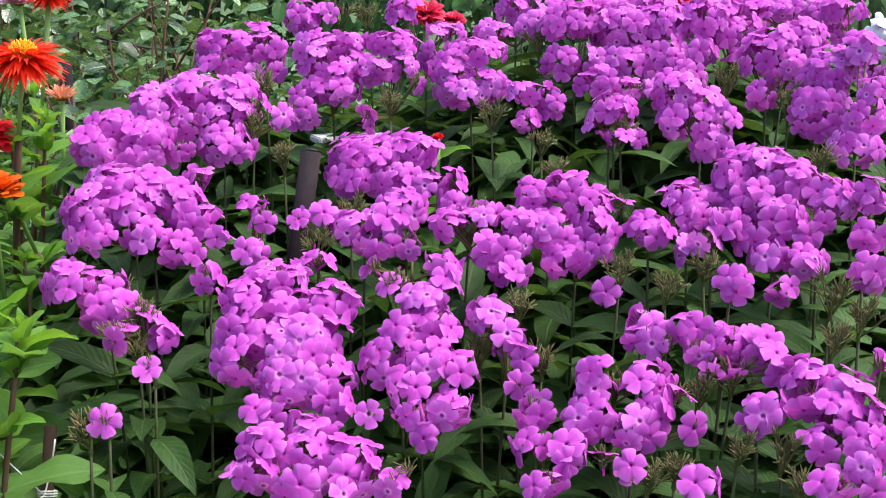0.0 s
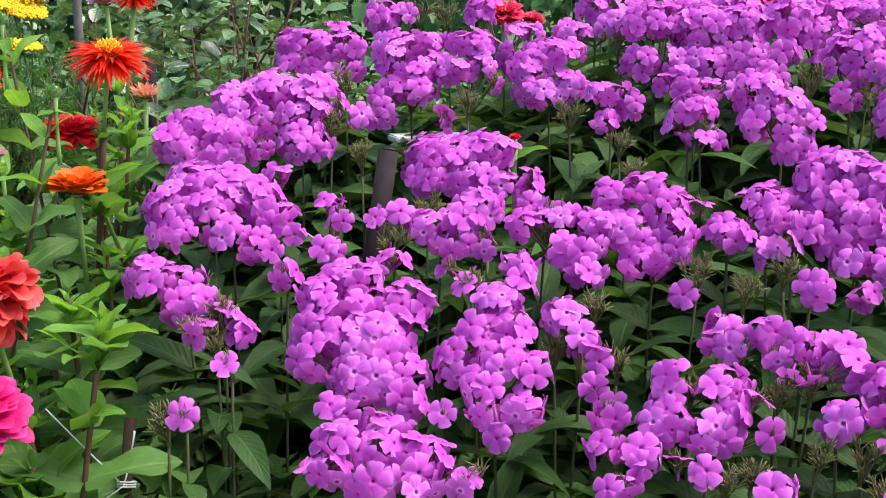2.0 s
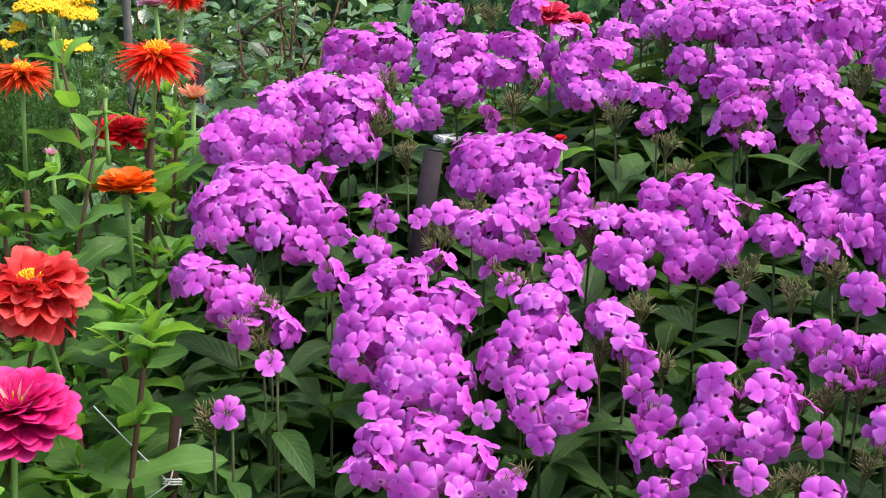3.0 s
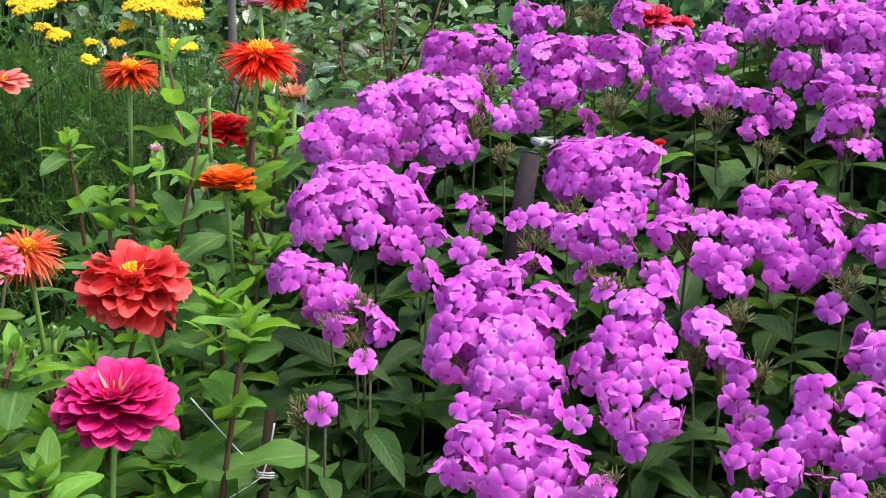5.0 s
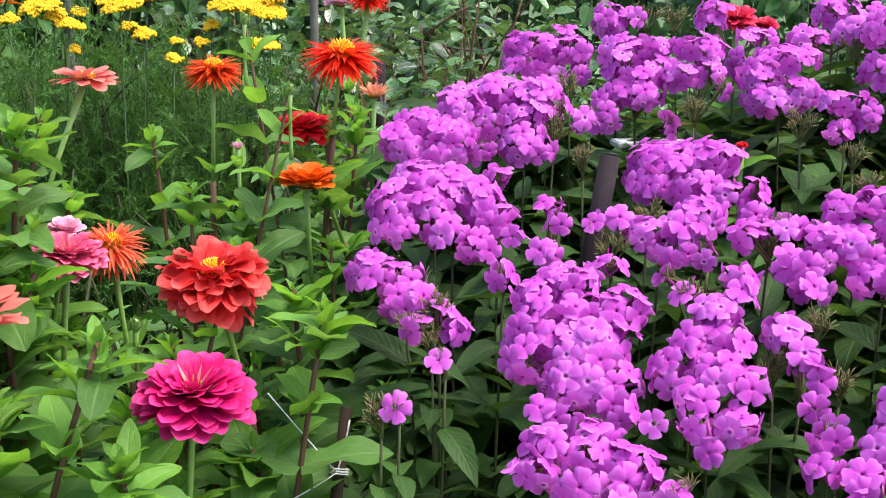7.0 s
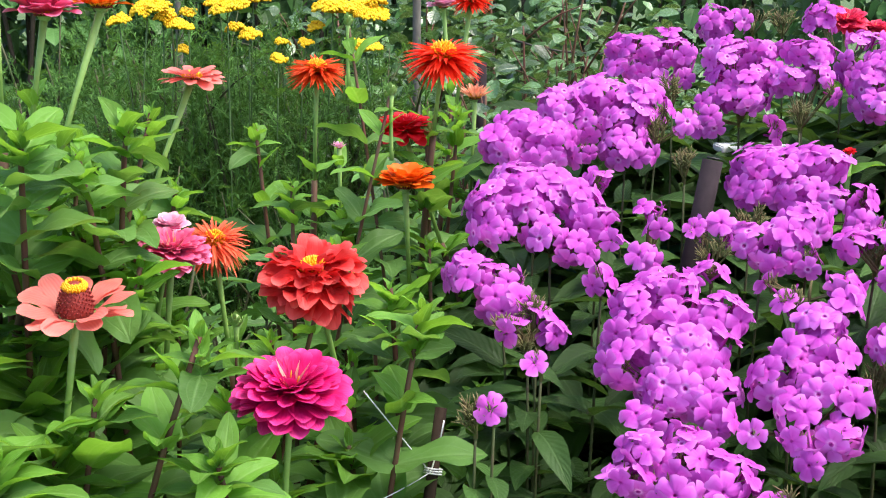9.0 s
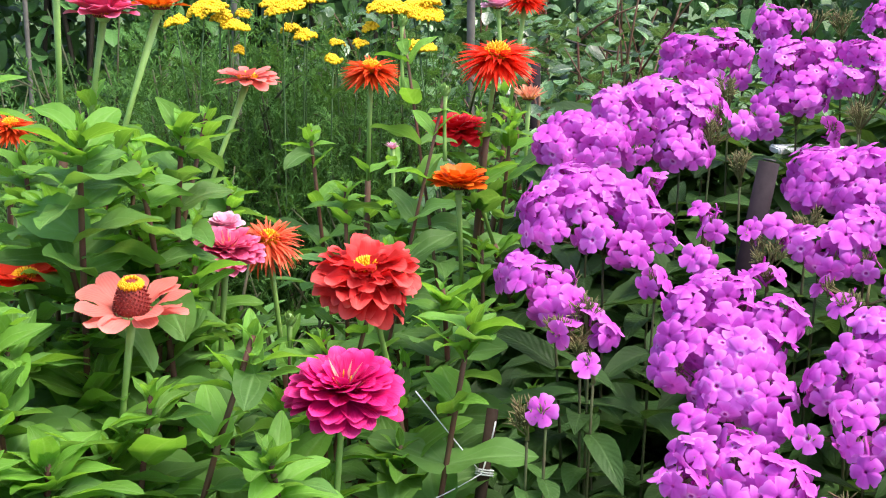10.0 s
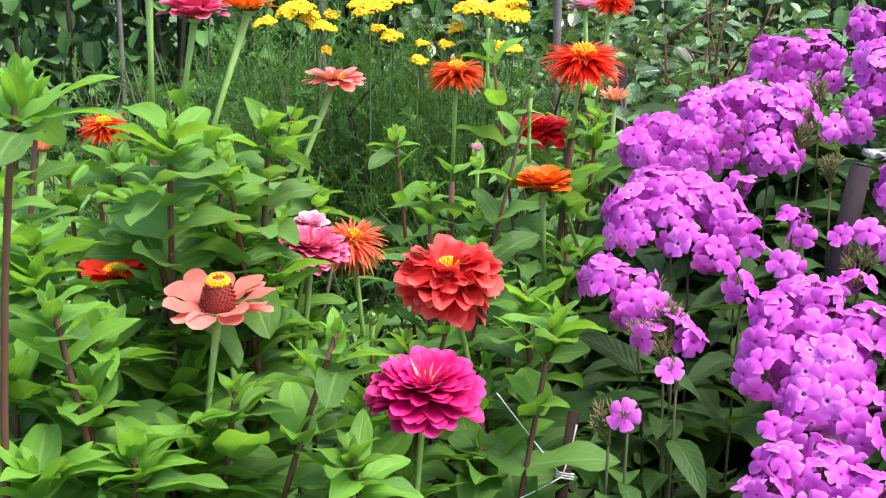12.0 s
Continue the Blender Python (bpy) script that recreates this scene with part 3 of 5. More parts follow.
def zinnia_head(th, p, radius, form, colour, axis, rng, cone=0.0, loose=1.0, dried=0):
    """Flower on its green cup: rows of petals, a dark cone and yellow anthers."""
    rows, outline, width, droop, fold = FORMS[form]
    mat = COLOURS[colour]
    m = aim(p, axis, rng.uniform(0, 6.3))
    wide = 1.7 if cone > 0.5 else 1.0
    cup = join([dome(radius * 0.20 * wide, radius * 0.22, 10, 4, -0.1).moved(Matrix.Rotation(math.pi, 4, "X") @ Matrix.Translation((0, 0, -radius * 0.04)))]
               + [blade(radius * 0.22, radius * 0.14, round_leaf, -0.5, 0.2, 0, 3, 2).moved(grow((0, 0, -radius * 0.2), k * 0.7, 0.7)) for k in range(9)])
    head = part("flower", mesh_of("flower_cup", cup, M_BUD), th, m, "%s zinnia flower on its green cup" % colour)
    metas = [mesh_of("petal", blade(radius, radius * width * rng.uniform(0.88, 1.12), outline, droop * (rng.uniform(-1.2, 2.6) if form == "quilled" else rng.uniform(0.6, 1.4)), fold, 0.5 if form == "ruffled" else 0.15, 7, 4, rng.random() * 6), mat) for k in range(5)]
    for n, length, rise, height in rows:
        a0 = rng.uniform(0, 6.3)
        for k in range(n):
            h = a0 + 2 * math.pi * k / n + rng.uniform(-0.12, 0.12)
            e = radians(rise + rng.uniform(-9, 9) * loose)
            root = Vector((-math.sin(h), math.cos(h), 0)) * radius * (0.28 if cone > 0.5 else 0.07) + Vector((0, 0, height * radius))
            part("petal", rng.choice(metas), head, grow(root, h, e, rng.uniform(-0.25, 0.25) * loose, length * rng.uniform(1 - 0.08 * loose, 1.06)))
    for k in range(dried):
        h = 2.6 + 0.45 * k + rng.uniform(-0.1, 0.1)
        part("petal", mesh_of("browned_petal", blade(radius * 0.6, radius * 0.2, spoon, 1.5, 0.5, 0.3, 6, 4, k), M_DRIED), head, grow((0, 0, radius * 0.05), h, -0.2), "browned withered petal")
    if form == "double" and not cone:
        inner = [mesh_of("inner_petal", blade(radius * 0.46, radius * 0.075, quill, rng.uniform(-0.5, 0.4), 0.7, 0.1, 5, 2, k), COLOURS["cream" if k % 3 else colour]) for k in range(4)]
        for k in range(26 if radius > 0.03 else 8):
            h, q = 2.39996 * k, math.sqrt((k + 0.5) / 26)
            part("petal", rng.choice(inner), head, grow(Vector((-math.sin(h), math.cos(h), 0)) * radius * 0.22 * q + Vector((0, 0, radius * 0.24)), h, 1.5 - 0.95 * q + rng.uniform(-0.15, 0.15), 0, rng.uniform(0.8, 1.15)), "thin upright inner petal")
        tagged(part("anther_ring", mesh_of("anther_ring", spikes(rng, radius * 0.20, radius * 0.36, 9, 0.2, 1.0, radius * 0.16, radius * 0.014), M_ANTHER), head, None, "few yellow anthers"), kind="stuff")
    else:
        rz = radius * (cone or 0.20)
        rc = radius * (0.32 if cone > 0.5 else 0.18 if form == "ruffled" else 0.27 if cone else 0.25)
        up = Matrix.Translation((0, 0, radius * (0.12 if form in ("cactus", "quilled") else 0.20 if form == "ruffled" else 0.0)))
        part("cone", mesh_of("cone", join([dome(rc, rz, 12, 6, 0.0), spikes(rng, rc, rz, 170, 0.03, 0.78, radius * 0.04, radius * 0.018)]), M_ANTHER if form in ("cactus", "quilled", "ruffled") else M_DISC), head, up, "rounded flower cone")
        lo = 0.80 if cone > 0.5 else 0.02 if form in ("cactus", "quilled", "ruffled") else 0.25
        tagged(part("anther_ring", mesh_of("anther_ring", spikes(rng, rc * 1.03, rz, 110, lo, 0.93 if cone > 0.5 else 0.97, radius * (0.075 if cone > 0.5 else 0.12), radius * 0.026), M_ANTHER), head, up, "ring of yellow anthers"), kind="stuff")
    return head


def leaf_pair(th, p, h, rng, size, rise, young, parent=None):
    for side in (0, 1):
        mesh = rng.choice(ZLEAF_YOUNG if young else ZLEAF_OLD)
        part("leaf", mesh, parent or th, grow(p, h + side * math.pi + rng.uniform(-0.3, 0.3), rise + rng.uniform(-0.32, 0.32), rng.uniform(-0.5, 0.5), size * 0.74 * rng.uniform(0.8, 1.2), rng.uniform(0.85, 1.15)))


def rosette(th, p, rng, size, h0):
    """Young leaves round a growing tip."""
    for k, (s, r) in enumerate(((1.0, 0.25), (0.9, 0.55), (0.72, 0.85), (0.5, 1.1), (0.33, 1.3))):
        leaf_pair(th, p + Vector((0, 0, 0.007 * k)), h0 + k * 1.571, rng, size * s, r, k > 0)


def zinnia(form, colour, x, y, z, radius, base, label, seed, first=0.12, step=0.066, leaf=1.0, axis=(0, -0.25, 1), cone=0.0, nodes=8, turn=None, via=None, loose=1.0, dried=0):
    """One zinnia stem with its flower at x, y, z; base: where it leaves the soil; first: bare neck below the flower."""
    rng = random.Random(seed * 17 + 3)
    bx, by = base
    th = thing("zinnia", bx, by, 0, label, "zinnia", "zinnias in the bed")
    top = Vector((x - bx, y - by, z)) - Vector(axis).normalized() * radius * 0.2
    line = bent((0, 0, -0.02), passing((0, 0, 0), (via[0] - bx, via[1] - by, via[2]), top) if via else (top.x * 0.45, top.y * 0.45, top.z * 0.5), top, 14)
    total = sum((b - a).length for a, b in zip(line, line[1:]))
    cut = max(1, min(12, round(14 * (1 - first / total))))
    part("stem", mesh_of("stem", tube(line[:cut + 1], 0.0042, 7), M_ZSTEM), th, None, "reddish brown stem")
    part("neck", mesh_of("neck", tube(line[cut:], [0.0027] * (14 - cut) + [0.0040], 7), M_ZNECK), th, None, "smooth pale green flower stalk")
    zinnia_head(th, top, radius, form, colour, axis, rng, cone, loose, dried)
    h0 = rng.uniform(0, 3.1) if turn is None else turn
    for k in range(nodes):
        s = (1 - (first + step * k) / total) * 14
        if s < 1.5:
            break
        i = int(s)
        p = line[i].lerp(line[i + 1], s - i)
        size = leaf * (0.72 if k == 0 else 0.95 if k == 1 else 1.12)
        leaf_pair(th, p, h0 + k * 1.571, rng, size, 0.86 - 0.09 * k, k < 2)
        if k in (1, 2, 3) and rng.random() < 0.6:
            leaf_pair(th, p + Vector((0, 0, 0.006)), h0 + k * 1.571 + 0.5, rng, size * 0.5, 0.9, True)
    return th


def zinnia_shoot(x, y, z, base, seed, size=1.0, bud=False, label="leafy zinnia shoot with fresh green leaves", step=0.045, turn=None, nodes=9, bushy=False, via=None):
    """A stem with no flower yet; x, y, z is its growing tip."""
    rng = random.Random(seed * 13 + 1)
    bx, by = base
    th = thing("zinnia_shoot", bx, by, 0, label, "zinnia", "zinnias in the bed")
    top = Vector((x - bx, y - by, z))
    line = bent((0, 0, -0.02), passing((0, 0, 0), (via[0] - bx, via[1] - by, via[2]), top) if via else (top.x * 0.4, top.y * 0.4, top.z * 0.5), top, 10)
    part("stem", mesh_of("stem", tube(line, [(0.0039 - 0.00016 * i) * (0.75 if bud else 1.0) for i in range(11)], 7), M_ZSTEM), th, None, "reddish brown stem")
    h0 = rng.uniform(0, 3.1) if turn is None else turn
    total = top.length
    if bud:
        body = part("bud", mesh_of("bud", dome(0.0050, 0.0066, 11, 6, -0.7), M_BUD), th, aim(top, (0.1, -0.1, 1)), "closed scaly pale green bud")
        scale = mesh_of("scale", blade(0.0075, 0.0052, round_leaf, -0.9, 0.3, 0, 4, 2), M_ZNECK)
        for k in range(16):
            c = 0.75 - 1.35 * (k + 0.5) / 16
            h = 2.39996 * k
            s = math.sqrt(1 - c * c)
            part("scale", scale, body, grow((-math.sin(h) * s * 0.0048, math.cos(h) * s * 0.0048, c * 0.006 - 0.001), h, 1.15 - 0.5 * (k / 16), 0, 0.85))
        part("neck", mesh_of("neck", tube(bent(top - Vector((0, 0, 0.075)), top - Vector((0.001, 0, 0.04)), top - Vector((0, 0, 0.003)), 5), [0.0024, 0.0022, 0.002, 0.002, 0.0023, 0.003], 7), M_ZNECK), th, None, "pale green stalk")
        leaf_pair(th, top - Vector((0, 0, 0.02)), h0, rng, 0.62 * size, 0.12, True)
    else:
        rosette(th, top - Vector((0, 0, 0.03)), rng, 0.8 * size, h0)
    for k in range(1, nodes + 1):
        s = (1 - step * k * 1.05 / total) * 10
        if s < 1:
            break
        i = min(9, int(s))
        p = line[i].lerp(line[i + 1], s - i)
        leaf_pair(th, p, h0 + k * 1.571, rng, size * (0.95 if k == 1 else 1.08 if k < 4 else 1.18), 0.86 - 0.09 * k, k < 3)
        if bushy and k < 3:
            leaf_pair(th, p + Vector((0, 0, 0.008)), h0 + k * 1.571 + 0.75, rng, size * 0.7, 0.85, True)
    return th


# ---- leaf masses ----
def scatter(base, heading, rise, roll, size, place):
    """Many copies of one blade in one mesh, turned and placed by arrays."""
    n = len(size)
    ch, sh, cr, sr, cl, sl = np.cos(heading), np.sin(heading), np.cos(rise), np.sin(rise), np.cos(roll), np.sin(roll)
    o, i = np.zeros(n), np.ones(n)
    rz = np.array([[ch, -sh, o], [sh, ch, o], [o, o, i]]).transpose(2, 0, 1)
    rx = np.array([[i, o, o], [o, cr, -sr], [o, sr, cr]]).transpose(2, 0, 1)
    ry = np.array([[cl, o, sl], [o, i, o], [-sl, o, cl]]).transpose(2, 0, 1)
    a = (rz @ rx @ ry) * np.asarray(size)[:, None, None]
    v = np.einsum("nij,mj->nmi", a, base.v) + np.asarray(place)[:, None, :]
    k = len(base.v)
    f = []
    quads = np.array([q for q in base.f if len(q) == 4])
    tris = np.array([q for q in base.f if len(q) == 3])
    for fa in (quads, tris):
        if len(fa):
            f.extend(map(tuple, (fa[None] + (np.arange(n) * k)[:, None, None]).reshape(-1, fa.shape[1]).tolist()))
    return Geo(v.reshape(-1, 3), f, np.tile(base.uv, (n, 1)))


def bush(name, x, y, rx, ry, z0, z1, n, base, size, material, wood, label, category, seed, stems=9, rise=(-0.7, 0.6), shell=0.45, group=""):
    """A shrub: woody stems from the soil and a crown of many separate leaves with an uneven outline."""
    g = np.random.default_rng(seed)
    rng = random.Random(seed)
    th = thing(name, x, y, 0, label, category, group)
    limbs = []
    for k in range(stems):
        a = rng.uniform(0, 6.3)
        q = rng.uniform(0.1, 0.85)
        end = Vector((math.cos(a) * rx * q, math.sin(a) * ry * q, rng.uniform(z0 + 0.4 * (z1 - z0), z1)))
        mid = (end.x * 0.3, end.y * 0.3, end.z * 0.6)
        limbs.append(tube(bent((end.x * 0.08, end.y * 0.08, -0.02), mid, end, 7), [0.009 - 0.001 * i for i in range(8)], 5))
        for j in range(3):
            p = Vector(mid).lerp(end, rng.random())
            e = p + Vector((rng.uniform(-1, 1) * rx * 0.4, rng.uniform(-1, 1) * ry * 0.4, rng.uniform(0.0, 0.25) * (z1 - z0)))
            limbs.append(tube(bent(p, p.lerp(e, 0.5) + Vector((0, 0, 0.02)), e, 3), [0.003, 0.0025, 0.002, 0.0012], 4))
    tagged(part("framework", mesh_of("framework", join(limbs), wood), th, None, "thin woody branches"), kind="stuff")
    d = g.normal(size=(n, 3))
    d /= np.linalg.norm(d, axis=1)[:, None]
    q = shell + (1 - shell) * g.random(n) ** 0.7
    lump = np.array([1 + 0.32 * noise.noise(Vector(v) * 2.3 + Vector((seed, 0, 0))) for v in d])
    p = d * (q * lump)[:, None] * np.array([rx, ry, (z1 - z0) / 2]) + np.array([0, 0, (z0 + z1) / 2])
    p[:, 2] = np.maximum(p[:, 2], 0.03)
    geo = scatter(base, g.uniform(0, 6.3, n), g.uniform(*rise, n), g.uniform(-0.6, 0.6, n), size * g.uniform(0.6, 1.25, n), p)
    tagged(part("foliage", mesh_of("foliage", geo, material), th), kind="stuff")
    return th


ROSE_LEAF = blade(0.04, 0.028, round_leaf, 0.35, 0.25, 0.05, 4, 2)
VINE_LEAF = blade(0.1, 0.075, heart, 0.6, 0.25, 0.1, 4, 4)
WEED_LEAF = blade(0.07, 0.03, ovate, 0.6, 0.3, 0.1, 4, 2)
LONG_LEAF = blade(0.1, 0.028, lance, 0.7, 0.3, 0.1, 5, 2)
BLADE = blade(0.1, 0.005, lance, 0.9, 0.2, 0.0, 4, 1)


def frond_geo(rng):
    """One finely divided yarrow leaf."""
    out = [blade(0.1, 0.0022, strap, 0.5, 0.1, 0, 5, 1)]
    for k in range(13):
        s = 0.12 + 0.066 * k
        y, z = 0.1 * s * 0.97, -0.025 * s * s
        for side in (-1, 1):
            w = 0.020 * math.sin(math.pi * (0.15 + 0.8 * s)) + 0.004
            out.append(blade(w, 0.0032, lance, rng.uniform(-0.3, 0.5), 0.2, 0, 2, 1).moved(grow((0, y, z), -side * rng.uniform(0.7, 1.1), rng.uniform(-0.1, 0.5))))
    return join(out)


FROND = frond_geo(random.Random(5))


def sprig_geo(rng):
    """One upright leafy shoot with many narrow pointed leaves."""
    out = [blade(0.13, 0.0026, strap, 0.15, 0.1, 0, 4, 1)]
    for k in range(22):
        s = 0.1 + 0.042 * k
        out.append(blade(rng.uniform(0.017, 0.030) * (1.1 - 0.5 * s), 0.0042, lance, rng.uniform(-0.2, 0.7), 0.3, 0, 3, 1).moved(grow((0, 0.13 * s, -0.008 * s * s), rng.uniform(-1.1, 1.1), rng.uniform(-0.9, 0.9))))
    return join(out)


SPRIG = sprig_geo(random.Random(6))


# ---- background: hedge, shrubs, yarrow, weeds, grass ----
def hedge(name, x0, y0, x1, y1, depth, z0, z1, n, size, seed, label):
    """A straight run of climbing shrub: canes and hanging leaves."""
    g = np.random.default_rng(seed)
    rng = random.Random(seed)
    cx, cy = (x0 + x1) / 2, (y0 + y1) / 2
    th = thing(name, cx, cy, 0, label, "hedge")
    a, b = Vector((x0 - cx, y0 - cy, 0)), Vector((x1 - cx, y1 - cy, 0))
    across = (b - a).normalized().cross(Vector((0, 0, 1)))
    canes = []
    for k in range(46):
        p = a.lerp(b, rng.random()) + across * rng.uniform(-0.5, 0.5) * depth
        q = p + Vector((rng.uniform(-0.3, 0.3), rng.uniform(-0.3, 0.3), rng.uniform(0.7, 1.0) * z1))
        canes.append(tube(bent(p + Vector((0, 0, -0.02)), p.lerp(q, 0.5) + Vector((rng.uniform(-0.1, 0.1), 0, 0.2)), q, 6), [0.012 - 0.0014 * i for i in range(7)], 5))
    tagged(part("framework", mesh_of("framework", join(canes), M_BARK), th, None, "thin brown canes"), kind="stuff")
    s, e, u = g.random(n), g.random(n) ** 0.85, g.uniform(-0.5, 0.5, n)
    base = np.array(a)[None] * (1 - s)[:, None] + np.array(b)[None] * s[:, None]
    swell = np.array([noise.noise(Vector((q * 7, w * 3, seed))) for q, w in zip(s, e)])
    p = base + np.array(across)[None] * (u * depth + swell * 0.25)[:, None]
    p[:, 2] = z0 + (z1 - z0) * e + swell * 0.1
    face = math.atan2(across.y, across.x) - math.pi / 2 + (math.pi if across.dot(Vector((-cx, -cy, 0))) < 0 else 0)
    geo = scatter(VINE_LEAF, face + g.normal(0, 0.9, n), g.uniform(-1.2, 0.25, n), g.uniform(-0.5, 0.5, n), size * g.uniform(0.6, 1.3, n), p)
    tagged(part("foliage", mesh_of("foliage", geo, M_HEDGE_LEAF), th), kind="stuff")


hedge("hedge", -4.6, 2.2, -2.1, 4.9, 1.1, 0.3, 2.8, 13000, 0.85, 3, "dense dark green climbing hedge behind the beds")
hedge("hedge", -2.1, 4.7, 1.3, 5.2, 1.1, 0.2, 2.8, 11000, 0.70, 4, "dense dark green climbing hedge behind the beds")
hedge("hedge", 1.2, 5.2, 4.6, 4.8, 0.7, 0.2, 2.2, 3200, 0.85, 5, "dense dark green climbing hedge behind the beds")
hedge("hedge", -7.0, 6.4, 6.5, 8.2, 1.0, 0.0, 3.2, 6000, 1.6, 6, "tall dark green hedge closing the garden")

bush("rose_bush", -0.72, 2.75, 0.42, 0.35, 0.35, 1.20, 1500, ROSE_LEAF, 1.02, M_ROSE_LEAF, M_RED_CANE, "rose bush with grey-green glossy leaves", "rose bush", 21, group="rose bushes")
bush("rose_bush", -1.12, 2.65, 0.36, 0.30, 0.30, 1.18, 1300, ROSE_LEAF, 1.02, M_ROSE_LEAF, M_RED_CANE, "rose bush with grey-green glossy leaves", "rose bush", 22, group="rose bushes")
bush("rose_bush", -0.35, 3.1, 0.40, 0.30, 0.30, 0.98, 1150, ROSE_LEAF, 1.02, M_ROSE_LEAF, M_RED_CANE, "rose bush with grey-green glossy leaves", "rose bush", 23, group="rose bushes")
bush("rose_bush", -0.68, 2.2, 0.28, 0.22, 0.35, 1.02, 420, ROSE_LEAF, 1.05, M_ROSE_LEAF, M_RED_CANE, "rose bush with grey-green glossy leaves", "rose bush", 25, group="rose bushes")
bush("rose_bush", -0.95, 3.3, 0.5, 0.3, 0.4, 1.28, 800, ROSE_LEAF, 1.0, M_ROSE_LEAF, M_RED_CANE, "rose bush with grey-green glossy leaves", "rose bush", 24, group="rose bushes")


def yarrow(x, y, z, r, seed):
    """One yarrow stem: flat golden head of many small lumps over feathery leaves."""
    rng = random.Random(seed + 90)
    bx, by = x + rng.uniform(-0.1, 0.1), y + rng.uniform(-0.05, 0.1)
    th = thing("yarrow", bx, by, 0, "yarrow with a flat golden yellow head", "yarrow", "yarrow stems")
    top = Vector((x - bx, y - by, z))
    line = bent((0, 0, -0.02), (top.x * 0.3, top.y * 0.3, z * 0.6), top, 8)
    part("stem", mesh_of("stem", tube(line, 0.0014, 5), M_WEED_STEM), th)
    out = []
    n = max(14, int(420 * (r / 0.04) ** 2))
    for k in range(n):
        q = math.sqrt((k + 0.5) / n)
        a = 2.39996 * k
        p = Vector((math.cos(a) * q * r, math.sin(a) * q * r, -0.42 * r * q * q + 0.008 * noise.noise(Vector((math.cos(a) * q * r * 60, math.sin(a) * q * r * 60, seed))) + rng.uniform(-0.002, 0.002)))
        out.append(dome(0.0029, 0.0034, 6, 3, -0.4).moved(Matrix.Translation(p)))
        if k % 4 == 0:
            out.append(tube([(0, 0, -r * 0.6), tuple(p)], 0.0008, 3))
    part("flower_head", mesh_of("flower_head", join(out), M_YARROW), th, Matrix.Translation(top) @ Euler((rng.uniform(0.0, 0.3), rng.uniform(-0.2, 0.2), 0)).to_matrix().to_4x4(), "flat golden flower head")
    g = np.random.default_rng(seed)
    m = 26
    s = g.uniform(0.25, 0.92, m)
    pl = np.array([tuple(line[int(v * 8)].lerp(line[min(8, int(v * 8) + 1)], v * 8 - int(v * 8))) for v in s])
    tagged(part("foliage", mesh_of("foliage", scatter(FROND, g.uniform(0, 6.3, m), g.uniform(0.1, 0.9, m), g.uniform(-0.4, 0.4, m), g.uniform(0.6, 1.3, m) * (1.25 - s * 0.7), pl), M_FERNY), th), kind="stuff")


yarrow(-1.187, 1.868, 1.120, 0.037, 0)
yarrow(-1.156, 1.916, 1.085, 0.026, 1)
yarrow(-1.189, 2.002, 1.102, 0.017, 2)
yarrow(-1.276, 1.905, 1.090, 0.022, 3)
yarrow(-1.071, 1.939, 1.122, 0.037, 4)
yarrow(-1.112, 1.978, 1.124, 0.025, 5)
yarrow(-1.089, 1.999, 1.076, 0.020, 6)
yarrow(-1.043, 1.966, 1.067, 0.021, 7)
yarrow(-1.033, 2.074, 1.047, 0.014, 8)
yarrow(-0.995, 1.983, 1.023, 0.016, 9)
yarrow(-0.969, 2.044, 1.048, 0.015, 10)
yarrow(-0.963, 2.070, 1.078, 0.016, 11)
yarrow(-0.925, 2.072, 1.121, 0.040, 12)
yarrow(-0.872, 2.122, 1.108, 0.035, 13)
yarrow(-0.906, 2.134, 1.118, 0.031, 14)
yarrow(-0.848, 2.030, 1.050, 0.033, 15)
yarrow(-1.212, 2.017, 1.032, 0.012, 16)
yarrow(-1.183, 1.909, 1.099, 0.020, 17)
yarrow(-0.867, 2.135, 1.125, 0.020, 18)
yarrow(-1.076, 2.046, 1.134, 0.031, 19)
yarrow(-0.419, 1.846, 0.993, 0.017, 40)


def feathery(x, y, r, z1, n, seed):
    bush("feathery_plant", x, y, r, r * 0.8, 0.1, z1, int(n * 2.0), SPRIG, 0.72, M_FERNY, M_PHLOX_STEM, "dark green plant with finely divided feathery leaves", "feathery plant", seed, stems=14, rise=(-0.1, 1.4), shell=0.3, group="feathery plants")


feathery(-1.30, 2.05, 0.30, 1.02, 520, 31)
feathery(-1.55, 2.30, 0.32, 1.08, 520, 32)
feathery(-1.10, 2.25, 0.26, 0.98, 420, 33)
feathery(-1.78, 2.05, 0.28, 0.96, 420, 34)
feathery(-1.22, 2.35, 0.34, 1.06, 520, 36)
feathery(-1.45, 1.95, 0.30, 1.00, 480, 37)
feathery(-1.65, 2.55, 0.34, 1.12, 480, 38)
feathery(-0.95, 1.95, 0.22, 0.78, 320, 35)
feathery(-1.05, 2.08, 0.26, 1.04, 560, 39)
feathery(-1.24, 2.00, 0.26, 1.05, 560, 40)
feathery(-0.90, 2.20, 0.22, 1.02, 420, 50)


def weeds(x, y, r, z1, n, leaf, size, seed, label="low green leafy plants between the flowers"):
    bush("leafy_plant", x, y, r, r, 0.0, z1, n, leaf, size, M_WEED, M_PHLOX_STEM, label, "leafy plant", seed, stems=8, rise=(-0.3, 0.9), shell=0.2, group="low leafy plants")


